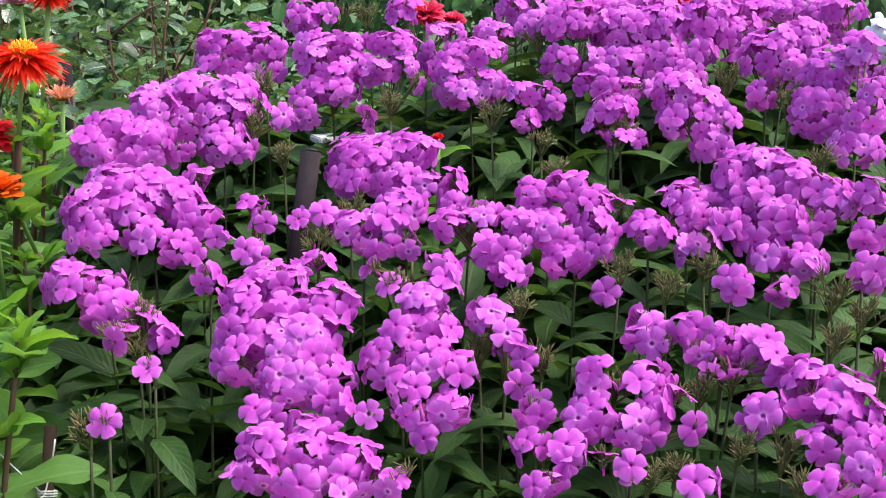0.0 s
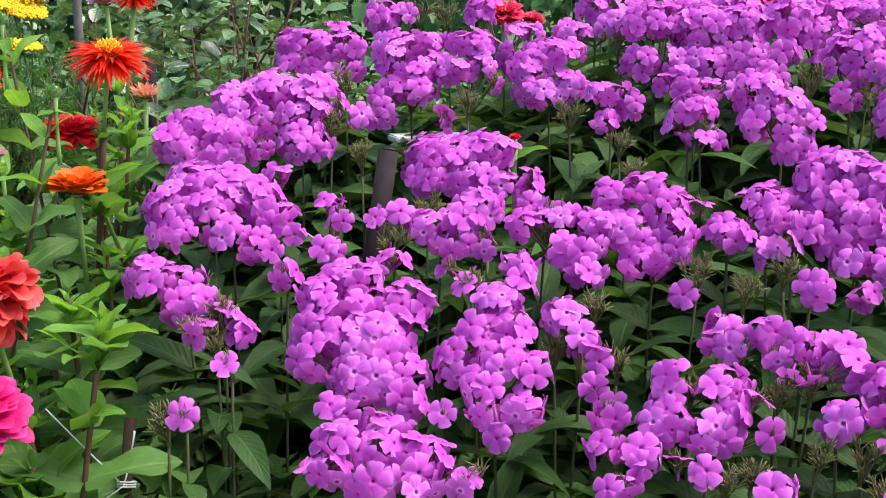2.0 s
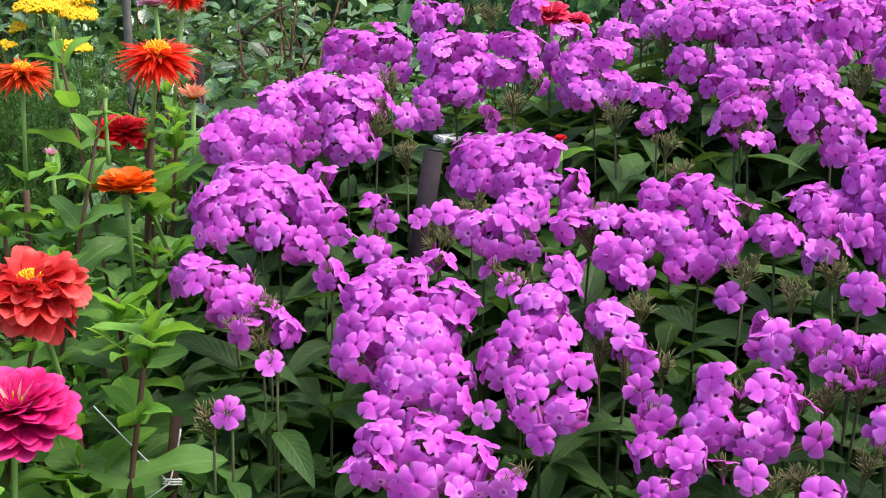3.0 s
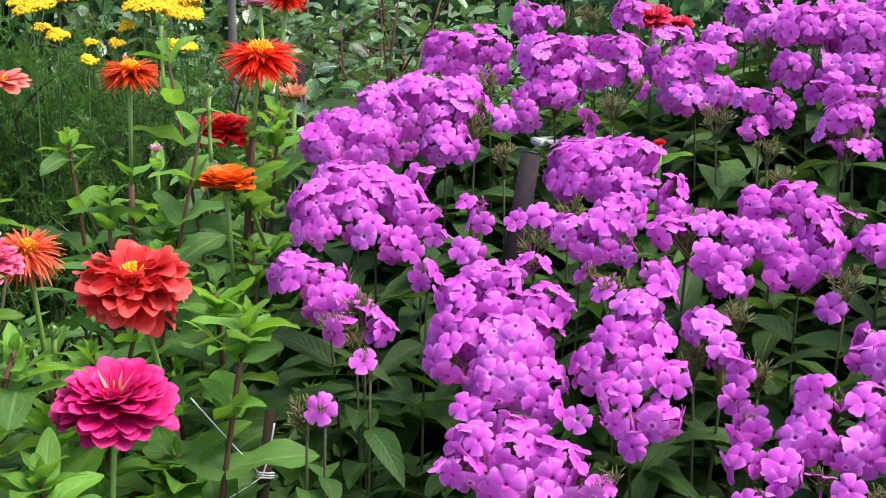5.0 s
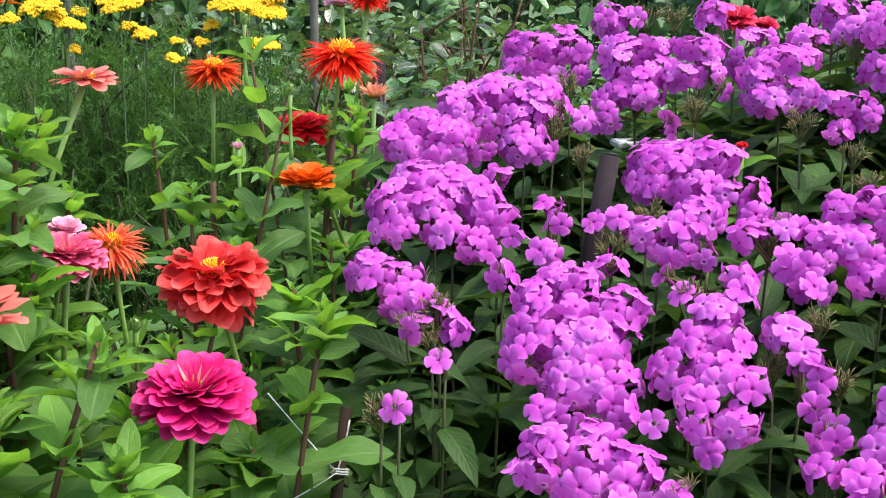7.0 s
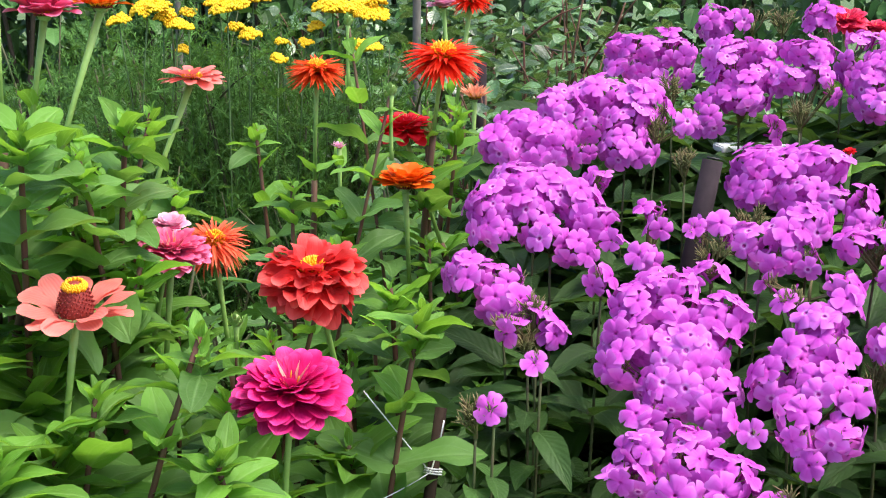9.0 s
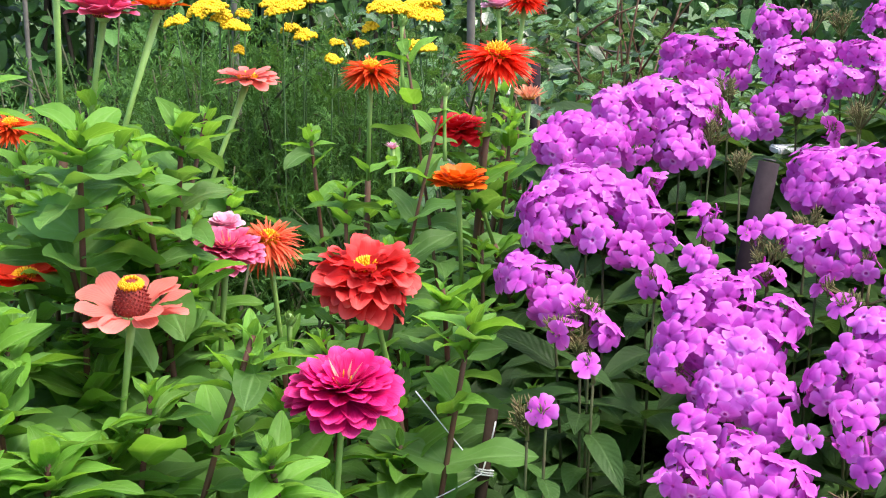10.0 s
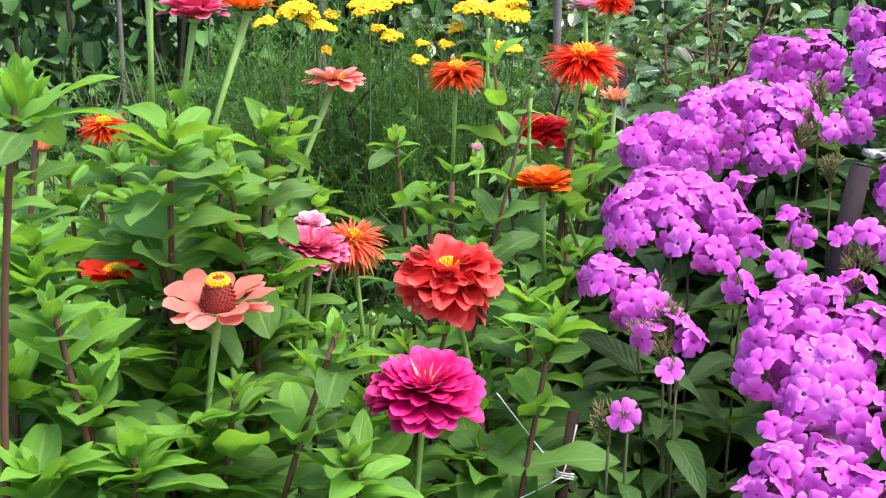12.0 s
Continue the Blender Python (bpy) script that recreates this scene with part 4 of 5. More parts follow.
weeds(-2.0, 2.9, 0.45, 0.62, 420, LONG_LEAF, 1.0, 41)
weeds(-2.5, 2.6, 0.45, 0.60, 420, LONG_LEAF, 1.0, 42)
weeds(-1.9, 3.6, 0.5, 0.72, 420, WEED_LEAF, 1.2, 43)
weeds(-2.8, 3.3, 0.5, 0.72, 420, WEED_LEAF, 1.2, 44)
weeds(-0.85, 1.75, 0.3, 0.66, 420, WEED_LEAF, 0.9, 45)
weeds(-1.15, 1.60, 0.3, 0.62, 420, WEED_LEAF, 0.9, 46)
weeds(-0.60, 1.70, 0.3, 0.72, 420, WEED_LEAF, 0.9, 47)
weeds(-0.75, 2.15, 0.3, 0.80, 420, WEED_LEAF, 0.9, 48)
weeds(-0.45, 2.2, 0.35, 0.80, 420, WEED_LEAF, 0.9, 49)

weeds(-0.544, 1.758, 0.20, 0.963, 260, WEED_LEAF, 0.9, 300)
weeds(-0.594, 1.682, 0.20, 0.910, 260, WEED_LEAF, 0.9, 301)
weeds(-1.156, 1.285, 0.28, 0.878, 300, LONG_LEAF, 1.0, 302)
weeds(-1.025, 1.326, 0.26, 0.866, 300, LONG_LEAF, 1.0, 303)
weeds(-1.186, 1.189, 0.28, 0.890, 300, LONG_LEAF, 1.0, 304)
weeds(-1.398, 1.671, 0.30, 0.844, 300, LONG_LEAF, 1.0, 305)
weeds(-0.918, 1.331, 0.22, 0.819, 260, WEED_LEAF, 0.9, 306)
weeds(-0.778, 1.475, 0.22, 0.820, 260, WEED_LEAF, 0.9, 307)


def grass():
    g = np.random.default_rng(8)
    n = 16000
    p = np.stack([g.uniform(-4.4, 3.2, n), g.uniform(1.2, 5.6, n), np.zeros(n)], 1)
    p = p[(p[:, 0] < -1.3) | (p[:, 1] > 2.5)]
    n = len(p)
    geo = scatter(BLADE, g.uniform(0, 6.3, n), g.uniform(0.6, 1.5, n), g.uniform(-0.5, 0.5, n), g.uniform(0.6, 1.6, n), p)
    tagged(new("grass", mesh_of("grass", geo, M_GRASS)), "short green grass beside the bed", "grass", kind="stuff")


grass()


# ---- phlox clump ----
def phlox_fill():
    """The shaded lower leaves of the clump, too many to count."""
    g = np.random.default_rng(77)
    n = 15000
    x, y = g.uniform(-0.5, 0.75, n), g.uniform(0.95, 2.1, n)
    keep = x > -0.36 * y - 0.03
    x, y = x[keep], y[keep]
    n = len(x)
    top = 0.57 + np.where(x > 0.02, 0.46, 0.40) * np.clip((y - 0.95) / 0.75, 0, 1)
    z = 0.08 + (top - 0.08) * g.random(n) ** 0.7
    geo = scatter(blade(0.112, 0.040, lance, 0.8, 0.3, 0.1, 5, 2), g.uniform(0, 6.3, n), g.uniform(-0.4, 0.7, n), g.uniform(-0.4, 0.4, n), g.uniform(0.6, 1.15, n), np.stack([x, y, z], 1))
    tagged(new("phlox_foliage", mesh_of("phlox_foliage", geo, M_PHLOX_FILL)), "dense dark green lance-shaped phlox leaves", "foliage", kind="stuff")


phlox_fill()
phlox((-0.367, 1.359), [(-0.328, 1.370, 1.012, 0.025, 0.019, 0.97), (-0.365, 1.344, 0.992, 0.026, 0.016, 0.95), (-0.383, 1.319, 0.970, 0.025, 0.020, 0.95), (-0.333, 1.345, 0.980, 0.029, 0.017, 0.85), (-0.344, 1.323, 0.958, 0.028, 0.011, 0.70)], 0)
phlox((-0.263, 1.420), [(-0.295, 1.415, 1.023, 0.031, 0.021, 0.97), (-0.251, 1.422, 1.022, 0.029, 0.018, 0.97), (-0.259, 1.408, 0.998, 0.038, 0.022, 0.95), (-0.299, 1.382, 0.990, 0.019, 0.019, 0.92), (-0.301, 1.355, 0.960, 0.015, 0.012, 0.90), (-0.249, 1.378, 0.964, 0.029, 0.025, 0.95), (-0.185, 1.402, 0.993, 0.014, 0.012, 1.00), (-0.215, 1.407, 1.006, 0.013, 0.008, 0.80)], 1)
phlox((-0.279, 1.615), [(-0.279, 1.591, 1.071, 0.034, 0.017, 0.97), (-0.234, 1.591, 1.063, 0.031, 0.019, 0.95), (-0.285, 1.571, 1.047, 0.031, 0.016, 0.95), (-0.262, 1.558, 1.031, 0.019, 0.010, 0.90), (-0.241, 1.596, 1.089, 0.012, 0.006, 0.70), (-0.216, 1.566, 1.037, 0.013, 0.008, 1.00)], 2)
phlox((-0.117, 1.599), [(-0.160, 1.563, 1.064, 0.030, 0.020, 0.90), (-0.129, 1.569, 1.075, 0.023, 0.009, 0.80), (-0.145, 1.556, 1.041, 0.041, 0.020, 0.97), (-0.137, 1.534, 1.012, 0.036, 0.016, 0.92), (-0.177, 1.501, 0.990, 0.015, 0.023, 0.85), (-0.103, 1.544, 1.042, 0.014, 0.018, 0.85)], 3)
phlox((-0.050, 1.565), [(-0.067, 1.570, 1.072, 0.033, 0.015, 0.90), (-0.084, 1.541, 1.039, 0.022, 0.015, 0.90), (-0.049, 1.542, 1.045, 0.015, 0.015, 0.85), (-0.034, 1.526, 1.027, 0.008, 0.012, 0.85), (-0.095, 1.491, 0.982, 0.006, 0.015, 0.60)], 4)
phlox((-0.182, 1.777), [(-0.202, 1.742, 1.099, 0.019, 0.026, 0.92), (-0.167, 1.745, 1.103, 0.014, 0.011, 0.50)], 5)
phlox((-0.043, 1.703), [(-0.056, 1.696, 1.108, 0.019, 0.022, 0.92), (0.001, 1.686, 1.082, 0.026, 0.010, 0.75), (-0.015, 1.652, 1.043, 0.010, 0.021, 0.65)], 6)
phlox((0.098, 1.840), [(0.100, 1.779, 1.107, 0.026, 0.023, 0.92), (0.130, 1.771, 1.110, 0.013, 0.021, 0.70)], 7)
phlox((0.055, 1.595), [(0.040, 1.568, 1.061, 0.041, 0.015, 0.45), (0.011, 1.540, 1.035, 0.022, 0.022, 0.70), (0.031, 1.529, 1.010, 0.032, 0.016, 0.92), (0.058, 1.531, 1.023, 0.022, 0.014, 0.92)], 8)
phlox((0.126, 1.476), [(0.098, 1.460, 1.018, 0.021, 0.013, 1.00), (0.128, 1.444, 1.007, 0.011, 0.017, 0.95), (0.099, 1.433, 0.987, 0.013, 0.010, 1.00)], 9)
phlox((0.165, 1.660), [(0.183, 1.648, 1.095, 0.047, 0.027, 0.90), (0.152, 1.603, 1.044, 0.022, 0.023, 0.60), (0.195, 1.598, 1.045, 0.019, 0.019, 0.50)], 10)
phlox((0.294, 1.667), [(0.242, 1.640, 1.086, 0.042, 0.033, 0.97), (0.293, 1.633, 1.095, 0.036, 0.030, 0.97), (0.240, 1.610, 1.044, 0.037, 0.022, 0.92), (0.291, 1.596, 1.039, 0.034, 0.034, 0.97), (0.333, 1.593, 1.060, 0.021, 0.016, 0.90)], 11)
phlox((0.321, 1.407), [(0.271, 1.413, 1.018, 0.027, 0.023, 0.92), (0.283, 1.391, 0.990, 0.030, 0.022, 0.90), (0.308, 1.393, 1.007, 0.020, 0.018, 0.88), (0.307, 1.360, 0.965, 0.020, 0.020, 0.90), (0.324, 1.368, 0.989, 0.010, 0.011, 0.80)], 12)
phlox((0.200, 1.449), [(0.196, 1.410, 1.003, 0.024, 0.015, 0.70), (0.178, 1.398, 0.992, 0.012, 0.016, 0.60), (0.206, 1.386, 0.973, 0.025, 0.010, 0.45)], 13)
phlox((0.387, 1.659), [(0.377, 1.642, 1.080, 0.031, 0.025, 0.90), (0.370, 1.667, 1.110, 0.037, 0.017, 0.85), (0.409, 1.628, 1.081, 0.020, 0.021, 0.85), (0.390, 1.608, 1.043, 0.020, 0.012, 0.40)], 14)
phlox((0.490, 1.699), [(0.474, 1.699, 1.107, 0.039, 0.018, 0.85), (0.438, 1.702, 1.109, 0.026, 0.018, 0.75), (0.519, 1.675, 1.103, 0.026, 0.024, 0.92), (0.537, 1.645, 1.080, 0.011, 0.016, 0.70)], 15)
phlox((0.428, 1.561), [(0.413, 1.519, 1.063, 0.033, 0.026, 0.92), (0.425, 1.499, 1.044, 0.028, 0.021, 0.92), (0.380, 1.505, 1.049, 0.010, 0.011, 0.70), (0.389, 1.480, 1.011, 0.018, 0.012, 0.45)], 16)
phlox((0.459, 1.450), [(0.460, 1.438, 1.043, 0.029, 0.029, 0.92), (0.441, 1.417, 1.006, 0.031, 0.020, 0.92), (0.443, 1.394, 0.984, 0.024, 0.013, 0.85), (0.480, 1.434, 1.056, 0.018, 0.019, 0.85)], 17)
phlox((0.493, 1.402), [(0.483, 1.403, 1.073, 0.017, 0.014, 0.85), (0.484, 1.365, 1.029, 0.014, 0.017, 0.90), (0.475, 1.345, 0.998, 0.018, 0.018, 0.92), (0.460, 1.326, 0.964, 0.024, 0.019, 0.92), (0.442, 1.331, 0.969, 0.015, 0.011, 0.50)], 18)
phlox((0.355, 1.234), [(0.326, 1.229, 0.968, 0.030, 0.015, 0.97), (0.295, 1.221, 0.956, 0.021, 0.014, 0.92), (0.348, 1.206, 0.953, 0.027, 0.020, 0.97), (0.310, 1.204, 0.937, 0.029, 0.022, 0.97), (0.334, 1.171, 0.915, 0.023, 0.022, 0.95), (0.307, 1.168, 0.904, 0.020, 0.016, 0.92), (0.318, 1.143, 0.885, 0.017, 0.013, 0.85), (0.350, 1.150, 0.906, 0.012, 0.016, 0.80), (0.385, 1.179, 0.941, 0.023, 0.016, 0.88), (0.352, 1.130, 0.884, 0.019, 0.012, 0.75), (0.321, 1.112, 0.861, 0.010, 0.011, 0.80)], 19)
phlox((0.250, 1.238), [(0.257, 1.219, 0.935, 0.027, 0.012, 0.88), (0.235, 1.216, 0.936, 0.012, 0.012, 0.90), (0.246, 1.196, 0.914, 0.017, 0.020, 0.88), (0.268, 1.188, 0.913, 0.014, 0.011, 0.50), (0.238, 1.163, 0.885, 0.006, 0.012, 0.60)], 20)
phlox((0.213, 1.221), [(0.207, 1.181, 0.905, 0.019, 0.014, 0.95)], 21)
phlox((0.245, 1.109), [(0.265, 1.071, 0.879, 0.011, 0.010, 1.00)], 22)
phlox((0.421, 1.140), [(0.411, 1.146, 0.946, 0.011, 0.016, 0.92), (0.402, 1.114, 0.912, 0.013, 0.012, 0.92), (0.395, 1.084, 0.883, 0.011, 0.013, 0.85)], 23)
phlox((0.109, 1.246), [(0.090, 1.225, 0.933, 0.016, 0.014, 0.95), (0.127, 1.231, 0.941, 0.021, 0.012, 0.95), (0.147, 1.214, 0.923, 0.023, 0.020, 0.92), (0.156, 1.184, 0.895, 0.019, 0.024, 0.90), (0.106, 1.200, 0.899, 0.027, 0.020, 0.92), (0.123, 1.174, 0.877, 0.022, 0.017, 0.88), (0.157, 1.137, 0.853, 0.010, 0.012, 0.65), (0.180, 1.203, 0.927, 0.008, 0.006, 0.90)], 24)
phlox((-0.051, 1.340), [(-0.082, 1.325, 0.964, 0.042, 0.017, 0.97), (-0.038, 1.324, 0.967, 0.033, 0.017, 0.97), (-0.099, 1.295, 0.939, 0.029, 0.017, 0.92), (-0.056, 1.298, 0.938, 0.029, 0.021, 0.92), (-0.012, 1.287, 0.934, 0.015, 0.013, 0.95), (0.011, 1.287, 0.937, 0.011, 0.017, 0.92), (0.010, 1.270, 0.915, 0.013, 0.010, 0.85)], 25)
phlox((-0.083, 1.240), [(-0.039, 1.223, 0.922, 0.020, 0.016, 0.88), (-0.058, 1.210, 0.910, 0.019, 0.018, 0.88), (-0.035, 1.190, 0.892, 0.010, 0.016, 0.85), (-0.096, 1.199, 0.904, 0.015, 0.014, 0.95), (-0.068, 1.190, 0.890, 0.017, 0.012, 0.95), (-0.125, 1.208, 0.914, 0.018, 0.013, 0.60), (-0.144, 1.194, 0.909, 0.008, 0.011, 0.70)], 26)
phlox((0.081, 1.212), [(0.050, 1.174, 0.885, 0.021, 0.015, 0.95), (0.065, 1.155, 0.869, 0.016, 0.012, 0.92), (0.003, 1.195, 0.909, 0.016, 0.012, 0.75), (0.038, 1.209, 0.920, 0.024, 0.004, 0.60), (0.079, 1.196, 0.910, 0.021, 0.015, 0.80), (0.071, 1.174, 0.891, 0.013, 0.011, 0.85)], 27)
phlox((-0.036, 1.163), [(0.003, 1.134, 0.881, 0.016, 0.009, 0.92), (-0.065, 1.125, 0.880, 0.007, 0.006, 0.80)], 28)
phlox((-0.132, 1.052), [(-0.156, 1.079, 0.883, 0.031, 0.010, 0.60), (-0.179, 1.054, 0.871, 0.020, 0.014, 0.90), (-0.141, 1.062, 0.864, 0.033, 0.012, 0.95), (-0.101, 1.061, 0.863, 0.023, 0.015, 0.80), (-0.170, 1.029, 0.844, 0.028, 0.026, 0.97), (-0.128, 1.031, 0.834, 0.036, 0.025, 1.00), (-0.108, 1.000, 0.811, 0.027, 0.022, 1.00), (-0.137, 0.994, 0.810, 0.029, 0.018, 0.97), (-0.092, 0.977, 0.798, 0.014, 0.011, 0.92), (-0.180, 0.998, 0.826, 0.017, 0.019, 0.92), (-0.148, 0.965, 0.796, 0.015, 0.008, 0.92)], 29)
phlox((-0.029, 1.064), [(-0.017, 1.059, 0.865, 0.018, 0.014, 0.97), (0.005, 1.072, 0.881, 0.009, 0.009, 0.85), (-0.009, 1.042, 0.848, 0.020, 0.014, 0.97), (-0.041, 1.031, 0.841, 0.017, 0.013, 0.97), (-0.014, 1.017, 0.825, 0.024, 0.018, 0.97), (0.013, 1.004, 0.819, 0.016, 0.013, 0.97), (-0.056, 1.005, 0.822, 0.014, 0.018, 0.92), (-0.030, 0.989, 0.808, 0.016, 0.011, 0.92), (0.008, 0.970, 0.793, 0.016, 0.012, 0.97), (-0.025, 0.964, 0.788, 0.016, 0.011, 0.95), (-0.013, 0.949, 0.779, 0.011, 0.006, 0.90), (-0.062, 0.962, 0.793, 0.005, 0.005, 0.60)], 30)
phlox((0.046, 1.073), [(0.039, 1.053, 0.855, 0.015, 0.011, 0.92), (0.053, 1.031, 0.839, 0.012, 0.012, 0.97), (0.069, 1.011, 0.824, 0.009, 0.013, 0.90), (0.065, 0.989, 0.809, 0.004, 0.006, 0.70)], 31)
phlox((-0.072, 0.925), [(-0.112, 0.928, 0.792, 0.018, 0.010, 0.97), (-0.115, 0.915, 0.782, 0.022, 0.014, 0.97), (-0.141, 0.910, 0.784, 0.018, 0.015, 0.97), (-0.151, 0.886, 0.771, 0.017, 0.012, 0.92), (-0.123, 0.889, 0.766, 0.024, 0.012, 0.97), (-0.074, 0.908, 0.772, 0.024, 0.017, 0.97), (-0.086, 0.888, 0.761, 0.023, 0.009, 0.95), (-0.041, 0.887, 0.762, 0.010, 0.005, 0.85), (-0.029, 0.897, 0.770, 0.004, 0.004, 0.50)], 32)
phlox((0.056, 0.963), [(0.075, 0.950, 0.799, 0.013, 0.013, 0.95), (0.069, 0.924, 0.780, 0.013, 0.012, 1.00), (0.102, 0.915, 0.777, 0.014, 0.012, 1.00)], 33)
phlox((0.173, 0.989), [(0.126, 0.973, 0.818, 0.013, 0.018, 0.85), (0.123, 0.945, 0.795, 0.018, 0.017, 0.92), (0.153, 0.929, 0.790, 0.015, 0.014, 0.88), (0.128, 0.906, 0.774, 0.009, 0.008, 0.85), (0.147, 0.895, 0.771, 0.007, 0.010, 0.95), (0.172, 0.968, 0.820, 0.018, 0.014, 0.92), (0.174, 0.937, 0.801, 0.011, 0.015, 0.92), (0.200, 0.918, 0.796, 0.004, 0.011, 0.85), (0.193, 0.947, 0.814, 0.007, 0.006, 0.70)], 34)
phlox((0.066, 0.923), [(0.082, 0.884, 0.765, 0.013, 0.007, 1.00)], 35)
phlox((0.158, 1.078), [(0.179, 1.026, 0.842, 0.013, 0.012, 0.97), (0.176, 1.039, 0.853, 0.011, 0.006, 0.70)], 36)
phlox((0.216, 1.049), [(0.214, 1.016, 0.850, 0.013, 0.012, 0.95), (0.217, 1.000, 0.838, 0.011, 0.013, 0.92), (0.249, 1.002, 0.845, 0.019, 0.013, 0.80), (0.270, 0.986, 0.842, 0.011, 0.013, 0.80), (0.275, 0.964, 0.829, 0.008, 0.015, 0.80), (0.237, 0.989, 0.829, 0.024, 0.010, 0.30)], 37)
phlox((0.335, 0.974), [(0.295, 0.941, 0.832, 0.016, 0.013, 0.95), (0.291, 0.921, 0.818, 0.015, 0.008, 0.80), (0.322, 0.922, 0.827, 0.019, 0.013, 0.92), (0.312, 0.908, 0.814, 0.022, 0.017, 0.95), (0.298, 0.884, 0.798, 0.015, 0.012, 0.95), (0.332, 0.896, 0.817, 0.013, 0.015, 0.92), (0.326, 0.869, 0.799, 0.015, 0.014, 0.92)], 38)
phlox((0.270, 0.991), [(0.256, 0.921, 0.808, 0.014, 0.012, 0.92)], 39)
phlox((0.305, 0.925), [(0.317, 0.844, 0.786, 0.010, 0.015, 0.85), (0.350, 0.927, 0.847, 0.006, 0.009, 0.80)], 40)
phlox((0.226, 0.926), [(0.198, 0.865, 0.773, 0.013, 0.009, 0.95)], 41)
phlox((0.286, 0.903), [(0.292, 0.833, 0.784, 0.012, 0.007, 0.95)], 42)
phlox((-0.299, 1.110), [(-0.333, 1.052, 0.884, 0.025, 0.017, 0.95), (-0.305, 1.055, 0.880, 0.020, 0.015, 0.80), (-0.297, 1.039, 0.863, 0.020, 0.015, 0.85), (-0.288, 1.054, 0.878, 0.010, 0.010, 0.40)], 43)
phlox((-0.274, 1.045), [(-0.241, 1.009, 0.847, 0.008, 0.012, 0.70), (-0.263, 1.023, 0.863, 0.009, 0.007, 0.25), (-0.281, 1.003, 0.850, 0.014, 0.008, 0.30)], 44)
phlox((-0.250, 1.003), [(-0.246, 0.970, 0.831, 0.006, 0.006, 0.80)], 45)
phlox((-0.300, 1.250), [(-0.330, 1.211, 0.949, 0.033, 0.018, 0.97), (-0.351, 1.176, 0.925, 0.025, 0.024, 0.97), (-0.319, 1.184, 0.923, 0.023, 0.020, 0.97), (-0.296, 1.208, 0.942, 0.021, 0.018, 0.97), (-0.268, 1.209, 0.934, 0.023, 0.016, 0.97), (-0.249, 1.196, 0.915, 0.023, 0.016, 0.97), (-0.292, 1.169, 0.899, 0.023, 0.016, 0.92), (-0.261, 1.165, 0.888, 0.019, 0.015, 0.92), (-0.346, 1.155, 0.905, 0.020, 0.012, 0.92), (-0.222, 1.178, 0.898, 0.009, 0.009, 0.85)], 46)
phlox((-0.229, 1.114), [(-0.219, 1.089, 0.880, 0.010, 0.009, 1.00)], 47)
phlox((-0.286, 1.292), [(-0.259, 1.261, 0.944, 0.012, 0.011, 0.85)], 48)
phlox((-0.172, 1.231), [(-0.189, 1.168, 0.885, 0.012, 0.012, 0.95), (-0.196, 1.207, 0.927, 0.014, 0.007, 0.45), (-0.183, 1.197, 0.916, 0.010, 0.007, 0.50)], 49)
phlox((-0.282, 0.938), [(-0.269, 0.905, 0.808, 0.004, 0.004, 1.00)], 50)
phlox((0.359, 1.626), [(0.342, 1.614, 1.101, 0.027, 0.024, 0.92), (0.318, 1.564, 1.024, 0.019, 0.022, 0.88)], 51)
phlox((0.196, 1.509), [(0.237, 1.486, 1.019, 0.026, 0.013, 0.80), (0.190, 1.497, 1.025, 0.025, 0.018, 0.50)], 52)
phlox((0.401, 1.544), [(0.445, 1.537, 1.076, 0.031, 0.026, 0.92), (0.450, 1.487, 1.018, 0.020, 0.018, 0.80), (0.388, 1.534, 1.060, 0.019, 0.016, 0.60)], 53)
phlox((0.540, 1.595), [(0.538, 1.542, 1.040, 0.019, 0.019, 0.90), (0.521, 1.600, 1.110, 0.025, 0.015, 0.50)], 54)
phlox((0.074, 1.739), [(0.136, 1.702, 1.091, 0.025, 0.023, 0.75), (0.067, 1.698, 1.076, 0.026, 0.014, 0.50)], 55)
phlox((0.251, 1.830), [(0.238, 1.774, 1.106, 0.038, 0.021, 0.90), (0.293, 1.768, 1.114, 0.034, 0.017, 0.90)], 56)
phlox((-0.144, 1.185), [(-0.122, 1.137, 0.885, 0.015, 0.005, 0.45)], 57)
phlox((-0.028, 1.146), [(-0.045, 1.103, 0.871, 0.012, 0.004, 0.30)], 58)
phlox((0.399, 1.201), [(0.369, 1.154, 0.920, 0.011, 0.009, 0.60)], 59)
phlox((0.253, 1.207), [(0.256, 1.159, 0.899, 0.013, 0.010, 0.60), (0.280, 1.169, 0.917, 0.011, 0.011, 0.70)], 60)
phlox((-0.249, 1.418), [(-0.221, 1.393, 0.984, 0.016, 0.021, 0.03)], 200, leaves=3)
phlox((-0.194, 1.391), [(-0.179, 1.338, 0.959, 0.011, 0.015, 0.03)], 201, leaves=3)
phlox((-0.200, 1.534), [(-0.220, 1.504, 1.023, 0.016, 0.019, 0.03)], 202, leaves=3)
phlox((-0.125, 1.259), [(-0.097, 1.244, 0.915, 0.022, 0.014, 0.03)], 203, leaves=3)
phlox((-0.143, 1.196), [(-0.127, 1.183, 0.893, 0.023, 0.014, 0.03)], 204, leaves=3)
phlox((0.010, 1.260), [(0.026, 1.208, 0.898, 0.021, 0.016, 0.03)], 205, leaves=3)
phlox((0.100, 1.317), [(0.121, 1.314, 0.946, 0.020, 0.010, 0.03)], 206, leaves=3)
phlox((0.139, 1.409), [(0.113, 1.375, 0.970, 0.016, 0.013, 0.03)], 207, leaves=3)
